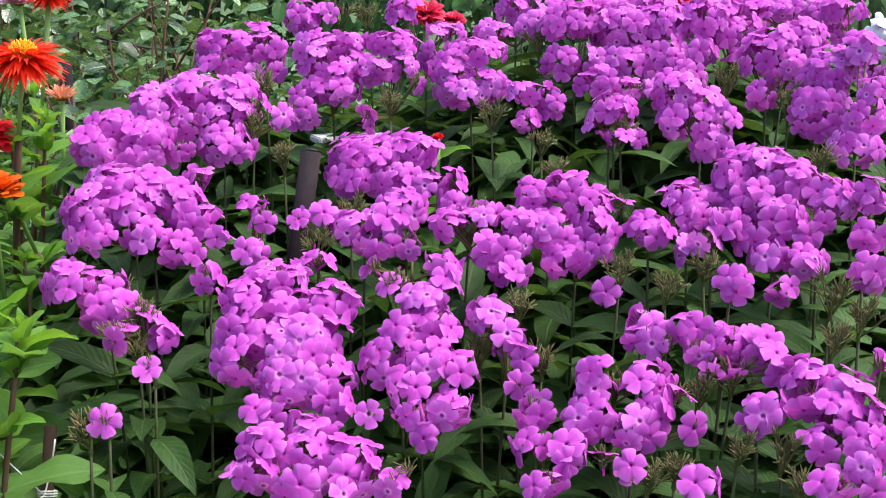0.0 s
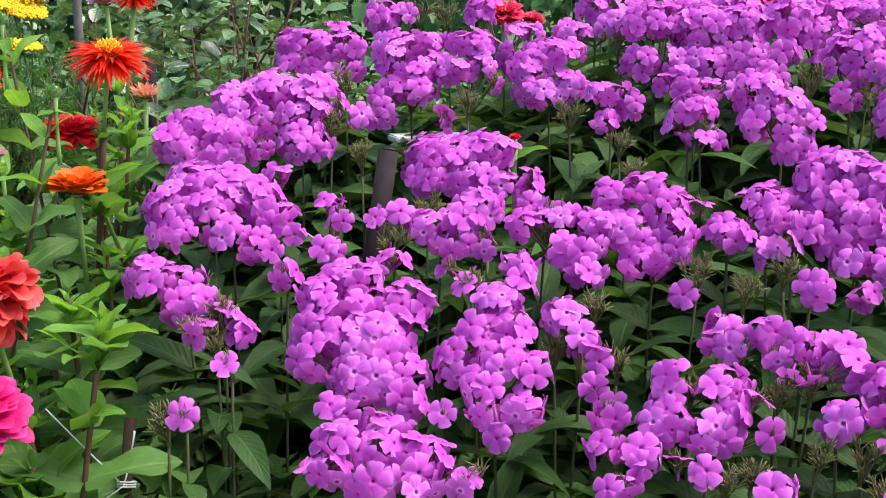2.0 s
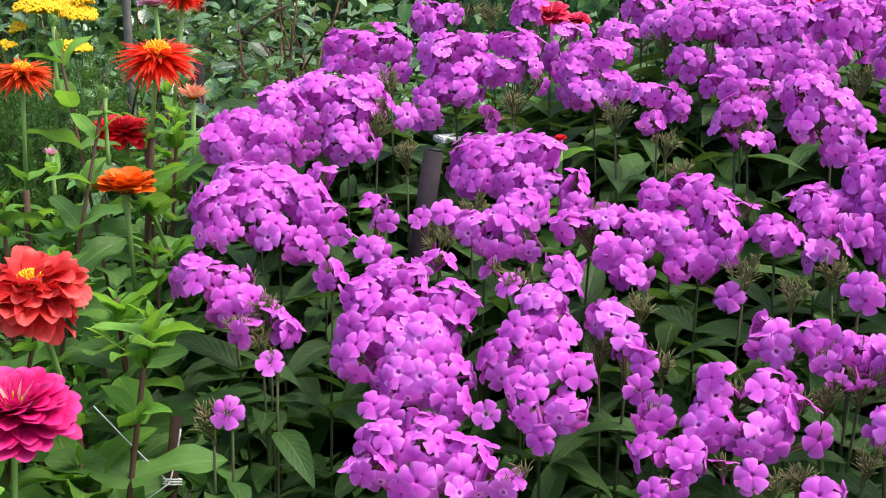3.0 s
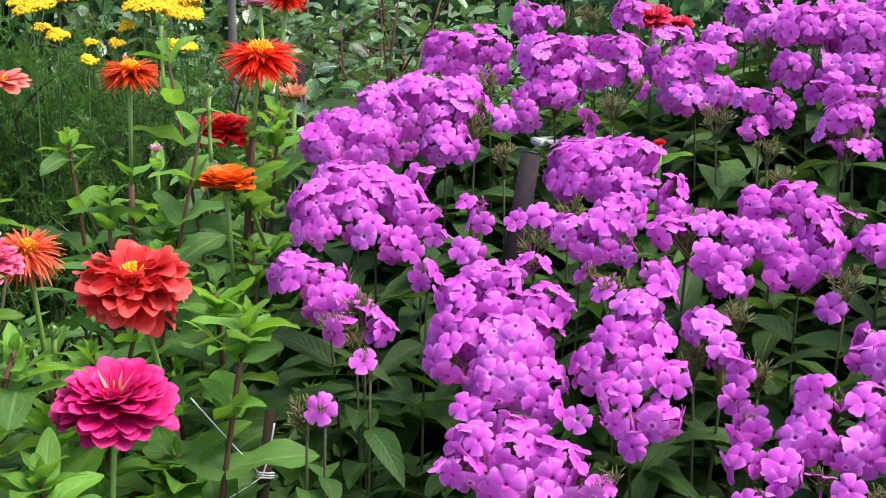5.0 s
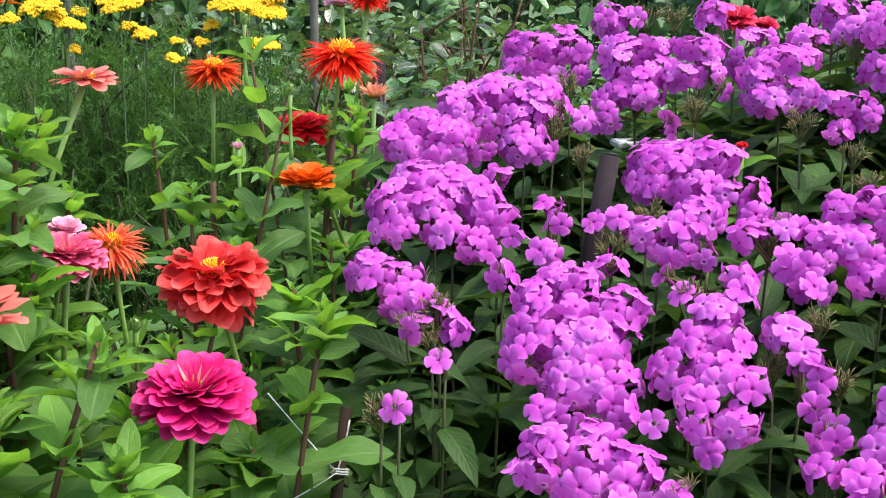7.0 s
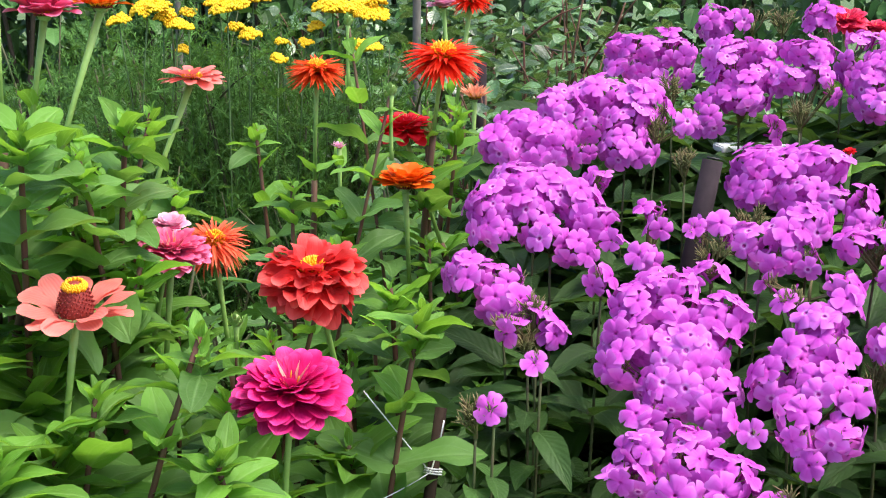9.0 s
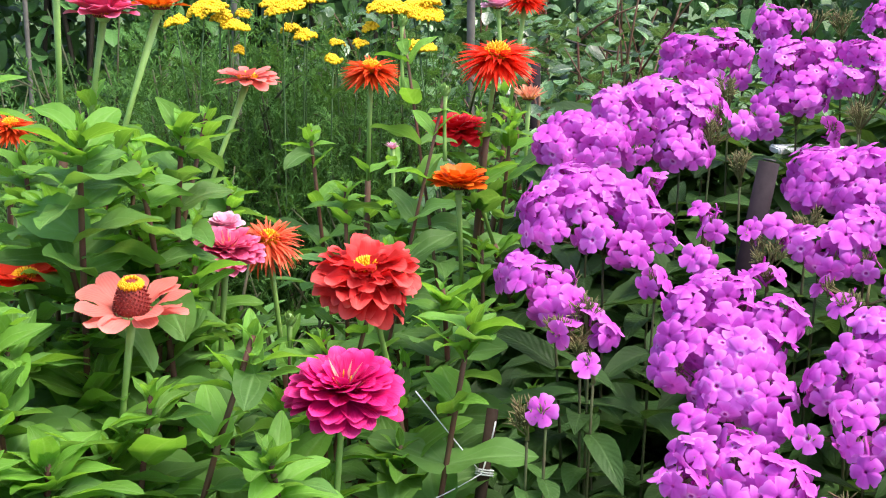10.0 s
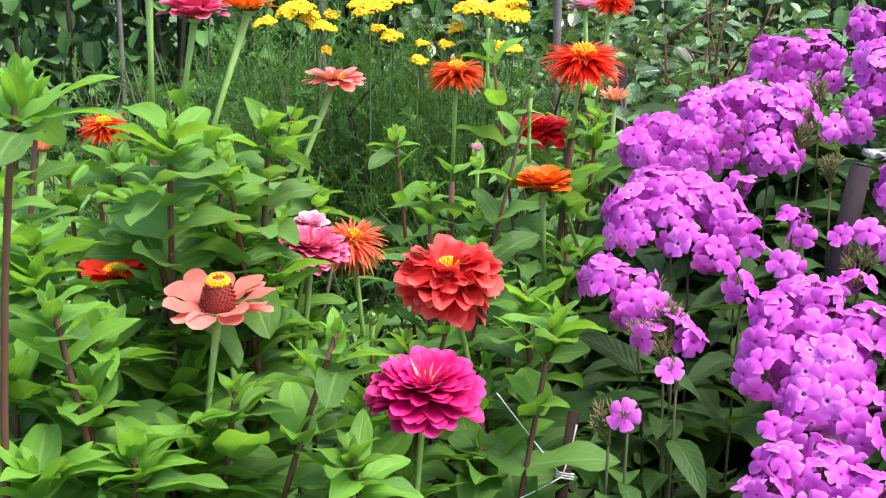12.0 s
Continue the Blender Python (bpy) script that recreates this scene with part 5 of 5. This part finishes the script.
phlox((0.063, 1.066), [(0.033, 1.042, 0.828, 0.015, 0.019, 0.03)], 208, leaves=3)
phlox((0.217, 1.059), [(0.193, 1.020, 0.831, 0.012, 0.016, 0.03)], 209, leaves=3)
phlox((0.165, 1.030), [(0.148, 0.985, 0.807, 0.014, 0.009, 0.03)], 210, leaves=3)
phlox((0.217, 0.978), [(0.218, 0.972, 0.811, 0.013, 0.017, 0.03)], 211, leaves=3)
phlox((0.229, 1.029), [(0.247, 0.976, 0.819, 0.022, 0.011, 0.03)], 212, leaves=3)
phlox((0.294, 0.950), [(0.270, 0.895, 0.786, 0.017, 0.019, 0.03)], 213, leaves=3)
phlox((0.227, 0.943), [(0.237, 0.904, 0.783, 0.012, 0.011, 0.03)], 214, leaves=3)
phlox((0.181, 0.930), [(0.163, 0.892, 0.764, 0.011, 0.010, 0.03)], 215, leaves=3)
phlox((0.205, 0.930), [(0.186, 0.899, 0.770, 0.010, 0.010, 0.03)], 216, leaves=3)
phlox((0.361, 1.090), [(0.352, 1.048, 0.875, 0.018, 0.020, 0.03)], 217, leaves=3)
phlox((0.158, 1.190), [(0.172, 1.135, 0.879, 0.021, 0.019, 0.03)], 218, leaves=3)
phlox((0.236, 1.098), [(0.209, 1.093, 0.869, 0.013, 0.013, 0.03)], 219, leaves=3)
phlox((0.380, 1.553), [(0.351, 1.495, 1.030, 0.021, 0.021, 0.03)], 220, leaves=3)
phlox((0.420, 1.430), [(0.410, 1.427, 1.015, 0.026, 0.022, 0.03)], 221, leaves=3)
phlox((0.426, 1.288), [(0.402, 1.280, 0.962, 0.016, 0.011, 0.03)], 222, leaves=3)
phlox((0.234, 1.429), [(0.206, 1.389, 0.981, 0.016, 0.016, 0.03)], 223, leaves=3)
phlox((0.181, 1.778), [(0.208, 1.768, 1.106, 0.015, 0.017, 0.03)], 224, leaves=3)
phlox((0.139, 1.696), [(0.131, 1.662, 1.071, 0.019, 0.019, 0.03)], 225, leaves=3)
phlox((-0.259, 1.090), [(-0.274, 1.034, 0.852, 0.014, 0.010, 0.03)], 226, leaves=3)
phlox((-0.304, 0.912), [(-0.287, 0.911, 0.799, 0.012, 0.014, 0.03)], 227, leaves=3)
phlox((0.362, 0.994), [(0.336, 0.993, 0.848, 0.015, 0.015, 0.03)], 228, leaves=3)
phlox((-0.127, 1.776), [(-0.150, 1.769, 1.104, 0.028, 0.017, 0.03)], 229, leaves=3)
phlox((-0.090, 1.812), [(-0.109, 1.765, 1.102, 0.020, 0.016, 0.03)], 230, leaves=3)
phlox((0.274, 1.155), [(0.251, 1.122, 0.883, 0.015, 0.011, 0.03)], 231, leaves=3)
phlox((0.080, 1.451), [(0.058, 1.439, 0.995, 0.022, 0.016, 0.03)], 232, leaves=3)
phlox((-0.054, 1.490), [(-0.065, 1.471, 1.006, 0.017, 0.013, 0.03)], 233, leaves=3)
phlox((0.390, 1.060), [(0.367, 1.014, 0.863, 0.017, 0.017, 0.03)], 234, leaves=3)
phlox((0.070, 1.121), [(0.071, 1.090, 0.853, 0.017, 0.013, 0.03)], 235, leaves=3)
phlox((0.059, 1.024), [(0.088, 1.022, 0.820, 0.012, 0.010, 0.03)], 236, leaves=3)
phlox((-0.261, 1.032), [(-0.267, 1.003, 0.837, 0.012, 0.008, 0.03)], 237, leaves=3)
phlox((0.295, 0.895), [(0.273, 0.859, 0.773, 0.011, 0.009, 0.03)], 238, leaves=3)
phlox((0.549, 1.595), [(0.549, 1.545, 1.086, 0.011, 0.016, 0.95)], 400, white=True)
phlox((0.557, 1.593), [(0.557, 1.543, 1.069, 0.011, 0.016, 0.95)], 401, white=True)

# ---- posts and stakes ----
def pole(name, foot, top, r, material, label, category, hollow=False):
    a, b = Vector(foot), Vector(top)
    d = b - a
    pts = [Vector((0, 0, -0.05)) + d * 0.0] + [d * (i / 8) + Vector((random.uniform(-1, 1), random.uniform(-1, 1), 0)) * r * 0.05 for i in range(1, 8)] + [d]
    g = tube(pts, r, 14)
    if hollow:
        w = d.normalized()
        rim = tube([d * 1.0 + w * 0.0015, d + w * 0.003], r * 0.62, 12)
        ob = thing(name, *foot, label, category)
        part("pipe", mesh_of("pipe", g, material), ob)
        part("bore", mesh_of("bore", rim, M_WIRE), ob, None, "dark open end")
        return ob
    ob = new(name, mesh_of(name, g, material))
    ob.location = a
    return tagged(ob, label, category)


TUB = (-0.305, 1.604, 0.815)
KNOT = (-0.343, 0.975, 0.718)
STAKE_TOP = (-0.343, 1.003, 0.789)
STRINGS = (((-0.333, 0.975, 0.766), 0.0008), ((-0.378, 0.897, 0.814), 0.0006), ((-0.374, 0.890, 0.713), 0.0006))
WIRE = ((-0.824, 2.882, 1.024), (-0.692, 2.914, 0.969), (-0.476, 2.958, 0.995))
BENCH = ((-0.182, 1.701, 0.931), (-0.086, 1.743, 0.928))
SHEET = ((-1.575, 1.586, 0.608), (-1.473, 1.678, 0.598))
pole("fence_post", (-0.270, 1.081, 0.000), (-0.141, 1.280, 0.971), 0.0108, M_PIPE, "purplish grey metal pipe post leaning among the phlox", "post", hollow=True)
pole("plant_stake", (-0.346, 0.678, 0.000), (-0.343, 0.996, 0.770), 0.0056, M_STAKE, "dark brown wooden plant stake wound with white string", "stake")
pole("pole", (-0.898, 2.438, 0.000), (-0.898, 2.438, 1.500), 0.009, M_POLE, "grey weathered garden pole behind the zinnias", "pole")
pole("pole", (-2.710, 3.201, 0.000), (-2.710, 3.201, 1.600), 0.008, M_POLE, "thin grey pole in front of the hedge", "pole")
pole("pole", (-1.497, 2.480, 0.000), (-1.497, 2.480, 1.350), 0.009, M_POLE, "weathered wooden pole behind the yarrow", "pole")
pole("post", (-0.738, 2.381, 0.000), (-0.738, 2.381, 0.994), 0.013, M_PIPE, "short grey post behind the scarlet zinnia", "post")


def cord(points, r):
    return tube(points, r, 5)


def string_ties():
    """White string wound round the stake and stretched away to the ground."""
    th = thing("garden_string", *KNOT, "white string knotted round the stake and stretched sideways", "string")
    k = Vector(KNOT)
    w = Vector(STAKE_TOP) - k
    w.normalize()
    side = w.cross(Vector((0, 1, 0))).normalized()
    back = w.cross(side)
    for j in range(3):
        ring = [w * (0.0022 * j - 0.004) + (side * math.cos(a) + back * math.sin(a)) * 0.0082 for a in (i * 0.5236 for i in range(13))]
        part("turn", mesh_of("turn", cord(ring, 0.0008), M_STRING), th)
    for p, r in STRINGS:
        e = Vector(p) - k
        part("strand", mesh_of("strand", cord(bent(Vector((0, -0.008, 0)), e * 0.5 + Vector((0, 0, -0.004)), e, 6), r), M_STRING), th)


string_ties()
wire = new("fence_wire", mesh_of("fence_wire", tube(bent(WIRE[0], WIRE[1], WIRE[2], 10), 0.0025, 5), M_WIRE))
tagged(wire, "thin dark sagging fence wire", "wire")


def tub(x, y, z, r, h):
    """Teal plastic tub with a rolled rim, standing on the soil."""
    th = thing("plastic_tub", x, y, 0, "teal plastic water tub standing between the plants", "tub")
    n = 28
    prof = [(r * 0.80, 0.0), (r * 0.84, z * 0.3), (r * 0.95, z * 0.9), (r, z), (r * 0.93, z), (r * 0.88, z * 0.9), (r * 0.76, 0.03)]
    v = [(q * math.cos(6.2832 * k / n), q * math.sin(6.2832 * k / n), e) for q, e in prof for k in range(n)]
    f = [(i * n + k, i * n + (k + 1) % n, (i + 1) * n + (k + 1) % n, (i + 1) * n + k) for i in range(len(prof) - 1) for k in range(n)]
    f += [tuple(range(n - 1, -1, -1)), tuple((len(prof) - 1) * n + k for k in range(n))]
    part("body", mesh_of("body", Geo(v, f, np.zeros((len(v), 2))), M_TEAL), th)
    rim = [(r * math.cos(6.2832 * k / 36), r * math.sin(6.2832 * k / 36), z) for k in range(37)]
    part("rim", mesh_of("rim", tube(rim, 0.007, 8), M_TEAL), th, None, "rolled rim")


tub(*TUB, 0.11, 0.3)


def board(name, a, b, width, thick, material, label, category, legs=0.0):
    """A plank with rounded edges between two points; with legs it is a low bench."""
    p, q = Vector(a), Vector(b)
    bm = bmesh.new()
    bmesh.ops.create_cube(bm, size=1.0)
    bmesh.ops.scale(bm, vec=((q - p).length, width, thick), verts=bm.verts)
    bmesh.ops.bevel(bm, geom=list(bm.edges), offset=thick * 0.2, segments=2, affect="EDGES")
    me = bpy.data.meshes.new(name)
    bm.to_mesh(me)
    bm.free()
    me.materials.append(material)
    turn = math.atan2(q.y - p.y, q.x - p.x)
    mid = (p + q) / 2
    th = thing(name, mid.x, mid.y, 0, label, category)
    part("top", me, th, Matrix.Translation((0, 0, mid.z)) @ Matrix.Rotation(turn, 4, "Z"))
    if legs:
        for s in (-0.42, 0.42):
            x = (q - p).length * s
            part("leg", mesh_of("leg", tube([(x, 0, -0.01), (x, 0, mid.z - thick / 2)], 0.005, 8), material), th, Matrix.Rotation(turn, 4, "Z"))


board("white_bench", *BENCH, 0.045, 0.010, M_WHITE, "small white plastic bench behind the phlox", "bench", legs=1.0)
board("white_sheet", *SHEET, 0.5, 0.015, M_WHITE, "white plastic sheet lying on low blocks", "sheet", legs=1.0)

# ---- zinnias ----
zinnia("double", "magenta", -0.421, 0.848, 0.828, 0.047, (-0.448, 0.835), "magenta double zinnia in full bloom on a green stalk", 0, axis=(0.10, -0.20, 1), first=0.30, via=(-0.428, 0.845, 0.733))
zinnia("ruffled", "coral", -0.440, 0.933, 0.906, 0.048, (-0.418, 1.085), "coral red double zinnia with some browned lower petals", 1, axis=(0.05, -0.11, 1), first=0.20, cone=0.16, loose=2.2, dried=5, via=(-0.435, 0.968, 0.808))
zinnia("cactus", "scarlet", -0.471, 1.369, 1.069, 0.048, (-0.558, 1.440), "scarlet spiky zinnia with a raised yellow centre", 2, axis=(0.04, -0.11, 1), first=0.16, cone=0.34, via=(-0.489, 1.384, 0.966))
zinnia("cactus", "flame", -0.672, 1.448, 1.043, 0.040, (-0.716, 1.499), "orange-red spiky zinnia with a yellow centre", 3, axis=(0.05, -0.11, 1), first=0.14, cone=0.3, via=(-0.686, 1.464, 0.885))
zinnia("double", "crimson", -0.530, 1.393, 0.978, 0.037, (-0.239, 1.471), "deep crimson double zinnia among green leaves", 4, axis=(0.03, -0.07, 1), first=0.1)
zinnia("semi", "orange", -0.490, 1.292, 0.927, 0.037, (-0.504, 1.378), "bright orange cup-shaped zinnia", 5, axis=(0.02, -0.06, 1), first=0.16, via=(-0.495, 1.322, 0.761))
zinnia("flat", "salmon", -0.661, 1.116, 1.058, 0.034, (-0.790, 0.931), "salmon zinnia with yellow anthers on a slanting stalk", 6, axis=(0.03, -0.05, 1), first=0.17, via=(-0.722, 1.029, 0.782))
zinnia("single", "salmon", -0.563, 0.764, 0.906, 0.044, (-0.610, 0.729), "salmon zinnia with a tall dark cone ringed in yellow", 7, axis=(0.14, -0.19, 1), first=0.30, cone=0.66, via=(-0.580, 0.751, 0.742))
zinnia("double", "rose", -0.597, 0.959, 0.908, 0.034, (-0.692, 0.972), "rose-pink double zinnia fading to white on top", 8, axis=(0.12, -0.19, 1), first=0.12)
zinnia("semi", "blush", -0.613, 0.985, 0.924, 0.018, (-0.750, 0.906), "pale blush zinnia against a deeper pink one", 9, axis=(0.12, -0.21, 1), first=0.12)
zinnia("quilled", "tangerine", -0.610, 1.061, 0.894, 0.037, (-0.536, 1.100), "orange spiky zinnia with thin rolled petals", 10, axis=(0.09, -0.16, 1), first=0.12, cone=0.3, loose=1.4)
zinnia("single", "blood", -0.769, 0.883, 0.886, 0.042, (-0.664, 0.964), "dark red single zinnia half hidden by leaves", 11, axis=(0.05, -0.06, 1), first=0.12)
zinnia("semi", "rose", -0.721, 0.959, 1.127, 0.035, (-0.790, 0.906), "rose-pink zinnia on a tall bare stalk", 12, axis=(0.04, -0.05, 1), first=0.12, via=(-0.738, 0.946, 0.997))
zinnia("single", "orange", -0.651, 0.948, 1.135, 0.034, (-0.777, 0.782), "orange zinnia with yellow anthers on a tall stalk", 13, axis=(0.05, -0.07, 1), first=0.13, via=(-0.718, 0.859, 0.778), turn=1.41)
zinnia("cactus", "flame", -1.114, 1.271, 0.968, 0.036, (-1.202, 1.327), "small orange zinnia with a yellow centre", 14, axis=(0.08, -0.09, 1), first=0.12, cone=0.3, via=(-1.132, 1.282, 0.880))
zinnia("opening", "peach", -0.895, 0.929, 0.990, 0.019, (-0.898, 0.839), "small peach zinnia just opening", 15, axis=(0.06, -0.06, 1), first=0.30, via=(-0.896, 0.900, 0.833))
zinnia("opening", "peach", -0.538, 1.710, 0.991, 0.031, (-0.571, 1.700), "withering peach zinnia with curled petals", 16, axis=(0.02, -0.08, 1), first=0.1)
zinnia("cactus", "scarlet", -0.532, 1.667, 1.131, 0.031, (-0.664, 1.619), "red spiky zinnia high on its stalk", 17, axis=(0.04, -0.11, 1), first=0.16)
zinnia("opening", "blush", -0.763, 1.722, 0.902, 0.015, (-0.757, 1.725), "small white bud among the leaves", 18, axis=(0.03, -0.07, 1), first=0.03)
zinnia("semi", "blush", -0.650, 1.891, 1.118, 0.028, (-0.572, 1.916), "pale pink zinnia by the grey pole", 19, axis=(0.02, -0.06, 1), first=0.14)
zinnia("single", "rose", -0.722, 0.895, 1.169, 0.030, (-0.792, 0.962), "rose zinnia high above the others", 20, axis=(0.05, -0.06, 1), first=0.20, via=(-0.744, 0.916, 0.989))
zinnia("double", "cherry", -0.027, 1.849, 1.102, 0.031, (-0.033, 1.849), "cherry red ruffled flower behind the phlox", 60, axis=(0, -0.3, 1), first=0.1, loose=2.2, nodes=4)
zinnia("double", "cherry", 0.014, 1.879, 1.091, 0.020, (0.014, 1.879), "cherry red ruffled flower behind the phlox", 61, axis=(0, -0.3, 1), first=0.1, nodes=4)
zinnia("semi", "crimson", 0.381, 1.963, 1.115, 0.017, (0.427, 1.954), "small red flower far behind the phlox", 62, axis=(0, -0.3, 1), first=0.1, nodes=4)
zinnia("semi", "crimson", -0.007, 1.488, 0.960, 0.008, (-0.009, 1.488), "small dark red flower among the phlox leaves", 63, axis=(0, -0.3, 1), first=0.03, nodes=4)
zinnia_shoot(-0.340, 0.934, 0.881, (-0.453, 0.885), 0, 0.92, bushy=True)
zinnia_shoot(-0.830, 0.862, 1.060, (-0.910, 0.777), 8, 0.90, nodes=7)
zinnia_shoot(-0.815, 0.945, 0.985, (-0.775, 0.975), 9, 1.00)
zinnia_shoot(-0.803, 0.793, 0.930, (-0.801, 0.796), 12, 1.00)
zinnia_shoot(-0.653, 1.023, 1.026, (-0.828, 0.887), 19, 0.85, nodes=7)
zinnia_shoot(-0.757, 0.987, 1.025, (-0.834, 0.923), 20, 0.85, nodes=7)
zinnia_shoot(-0.725, 1.007, 1.002, (-0.803, 0.946), 21, 0.80, nodes=7)
zinnia_shoot(-0.574, 1.305, 0.882, (-0.567, 1.307), 22, 0.90, nodes=7)
zinnia_shoot(-0.491, 1.493, 0.990, (-0.565, 1.467), 23, 0.85, nodes=7)
zinnia_shoot(-0.522, 1.451, 0.993, (-0.499, 1.459), 24, 0.70, nodes=7)
zinnia_shoot(-0.502, 1.114, 0.885, (-0.679, 1.015), 25, 0.90, nodes=7)
zinnia_shoot(-0.556, 1.284, 1.109, (-0.437, 1.329), 26, 0.70, bud=True, label="tall zinnia stem with a closed green bud")
zinnia_shoot(-0.473, 1.206, 1.039, (-0.657, 1.116), 27, 0.70, bud=True, label="tall zinnia stem with a closed green bud")
zinnia_shoot(-0.537, 0.969, 0.841, (-0.549, 0.962), 28, 0.70, bud=True, label="tall zinnia stem with a closed green bud")
zinnia_shoot(-0.695, 1.318, 0.976, (-0.628, 1.351), 29, 0.80, nodes=7)
zinnia_shoot(-0.631, 1.284, 0.915, (-0.633, 1.283), 30, 0.90, nodes=7)
zinnia_shoot(-0.512, 1.248, 0.777, (-0.501, 1.253), 31, 0.70, nodes=7)
zinnia_shoot(-0.550, 1.065, 0.794, (-0.556, 1.062), 32, 0.90, nodes=7)
zinnia_shoot(-0.659, 1.066, 0.805, (-0.679, 1.053), 33, 0.90, nodes=7)
zinnia_shoot(-0.791, 0.990, 0.858, (-0.831, 0.956), 34, 0.90, nodes=7)
zinnia_shoot(-0.476, 1.335, 0.844, (-0.455, 1.342), 35, 0.80, nodes=7)
zinnia_shoot(-0.778, 0.761, 0.987, (-0.811, 0.725), 36, 1.00)
zinnia_shoot(-0.885, 1.067, 0.955, (-0.929, 1.029), 37, 0.90, nodes=7)
zinnia_shoot(-0.877, 0.942, 0.966, (-0.849, 0.967), 38, 1.00, nodes=7)
zinnia_shoot(-0.317, 1.040, 0.776, (-0.389, 1.016), 39, 0.80)
zinnia_shoot(-0.713, 0.901, 0.990, (-0.668, 0.935), 40, 1.10)
zinnia_shoot(-0.694, 0.905, 0.937, (-0.752, 0.857), 41, 1.00)
zinnia_shoot(-0.637, 0.892, 0.921, (-0.694, 0.848), 42, 1.00)
zinnia_shoot(-0.800, 0.976, 0.937, (-0.845, 0.937), 43, 1.00, nodes=7)
zinnia_shoot(-0.642, 0.925, 0.973, (-0.711, 0.874), 44, 1.10)
zinnia_shoot(-0.672, 1.093, 0.941, (-0.764, 1.031), 45, 1.00, nodes=7)
zinnia_shoot(-0.646, 0.986, 0.927, (-0.674, 0.968), 46, 1.00, nodes=7)
zinnia_shoot(-0.513, 0.904, 0.789, (-0.528, 0.895), 47, 1.00)
zinnia_shoot(-0.387, 0.989, 0.709, (-0.372, 0.995), 48, 0.70)
zinnia_shoot(-0.454, 1.050, 0.787, (-0.446, 1.053), 49, 0.90, nodes=7)
zinnia_shoot(-0.564, 0.567, 1.090, (-0.594, 0.562), 60, 1.20, nodes=1, via=(-0.581, 0.565, 0.992))
zinnia_shoot(-0.591, 0.611, 0.939, (-0.560, 0.684), 61, 1.00, via=(-0.581, 0.634, 0.795))
zinnia_shoot(-0.673, 0.806, 0.971, (-0.662, 0.838), 62, 0.95, bushy=True, via=(-0.667, 0.824, 0.911))
zinnia_shoot(-0.450, 0.756, 0.894, (-0.587, 0.710), 63, 0.90, bushy=True, via=(-0.491, 0.742, 0.764))
zinnia_shoot(-0.432, 0.743, 0.807, (-0.419, 0.832), 64, 0.90, bushy=True, via=(-0.431, 0.756, 0.756))
zinnia_shoot(-0.572, 0.869, 0.912, (-0.616, 0.860), 65, 0.85, bushy=True, via=(-0.597, 0.864, 0.842))
zinnia_shoot(-0.591, 0.639, 0.876, (-0.622, 0.694), 66, 0.90, via=(-0.596, 0.648, 0.813))
zinnia_shoot(-0.541, 0.630, 0.829, (-0.616, 0.667), 67, 1.00, bushy=True, via=(-0.550, 0.635, 0.783))
zinnia_shoot(-0.569, 0.562, 0.835, (-0.591, 0.668), 68, 1.10, bushy=True, via=(-0.572, 0.574, 0.795))
zinnia_shoot(-0.525, 0.731, 0.851, (-0.597, 0.734), 69, 1.00, via=(-0.541, 0.732, 0.764))
zinnia_shoot(-0.403, 1.023, 0.871, (-0.408, 1.113), 70, 0.80, via=(-0.404, 1.034, 0.827))
zinnia_shoot(-0.703, 0.711, 0.959, (-0.709, 0.730), 71, 0.85, via=(-0.707, 0.722, 0.909))
zinnia_shoot(-0.614, 0.777, 0.834, (-0.670, 0.780), 72, 1.10, turn=1.41, via=(-0.626, 0.780, 0.776))
zinnia_shoot(-0.401, 0.916, 0.755, (-0.389, 0.991), 73, 1.05, via=(-0.399, 0.928, 0.703))
zinnia_shoot(-0.607, 0.769, 1.041, (-0.671, 0.817), 74, 0.85, via=(-0.615, 0.776, 0.992))
zinnia_shoot(-0.598, 0.826, 1.014, (-0.580, 0.906), 75, 0.80, via=(-0.595, 0.841, 0.939))
zinnia_shoot(-0.598, 0.899, 1.035, (-0.680, 0.932), 76, 0.80, via=(-0.609, 0.904, 0.973))
zinnia_shoot(-0.564, 0.727, 0.800, (-0.600, 0.772), 77, 1.10, bushy=True, via=(-0.570, 0.735, 0.738))
zinnia_shoot(-0.437, 0.844, 0.745, (-0.465, 0.895), 78, 1.00, via=(-0.441, 0.852, 0.689))
zinnia_shoot(-0.662, 0.639, 0.877, (-0.709, 0.687), 79, 1.10, via=(-0.669, 0.646, 0.820))
zinnia_shoot(-0.622, 0.691, 0.896, (-0.644, 0.695), 90, 1.00, bushy=True, via=(-0.634, 0.694, 0.837))
zinnia_shoot(-0.625, 0.806, 0.877, (-0.648, 0.811), 91, 0.95, bushy=True, via=(-0.638, 0.809, 0.800))
zinnia_shoot(-0.594, 0.854, 0.887, (-0.618, 0.859), 92, 0.90, bushy=True, via=(-0.607, 0.856, 0.817))
zinnia_shoot(-0.666, 0.746, 0.860, (-0.679, 0.758), 93, 0.95, bushy=True, via=(-0.674, 0.753, 0.803))
zinnia_shoot(-0.689, 0.696, 0.931, (-0.707, 0.704), 94, 1.00, bushy=True, via=(-0.699, 0.701, 0.873))
zinnia_shoot(-0.633, 0.875, 0.940, (-0.640, 0.892), 95, 0.90, bushy=True, via=(-0.637, 0.885, 0.875))
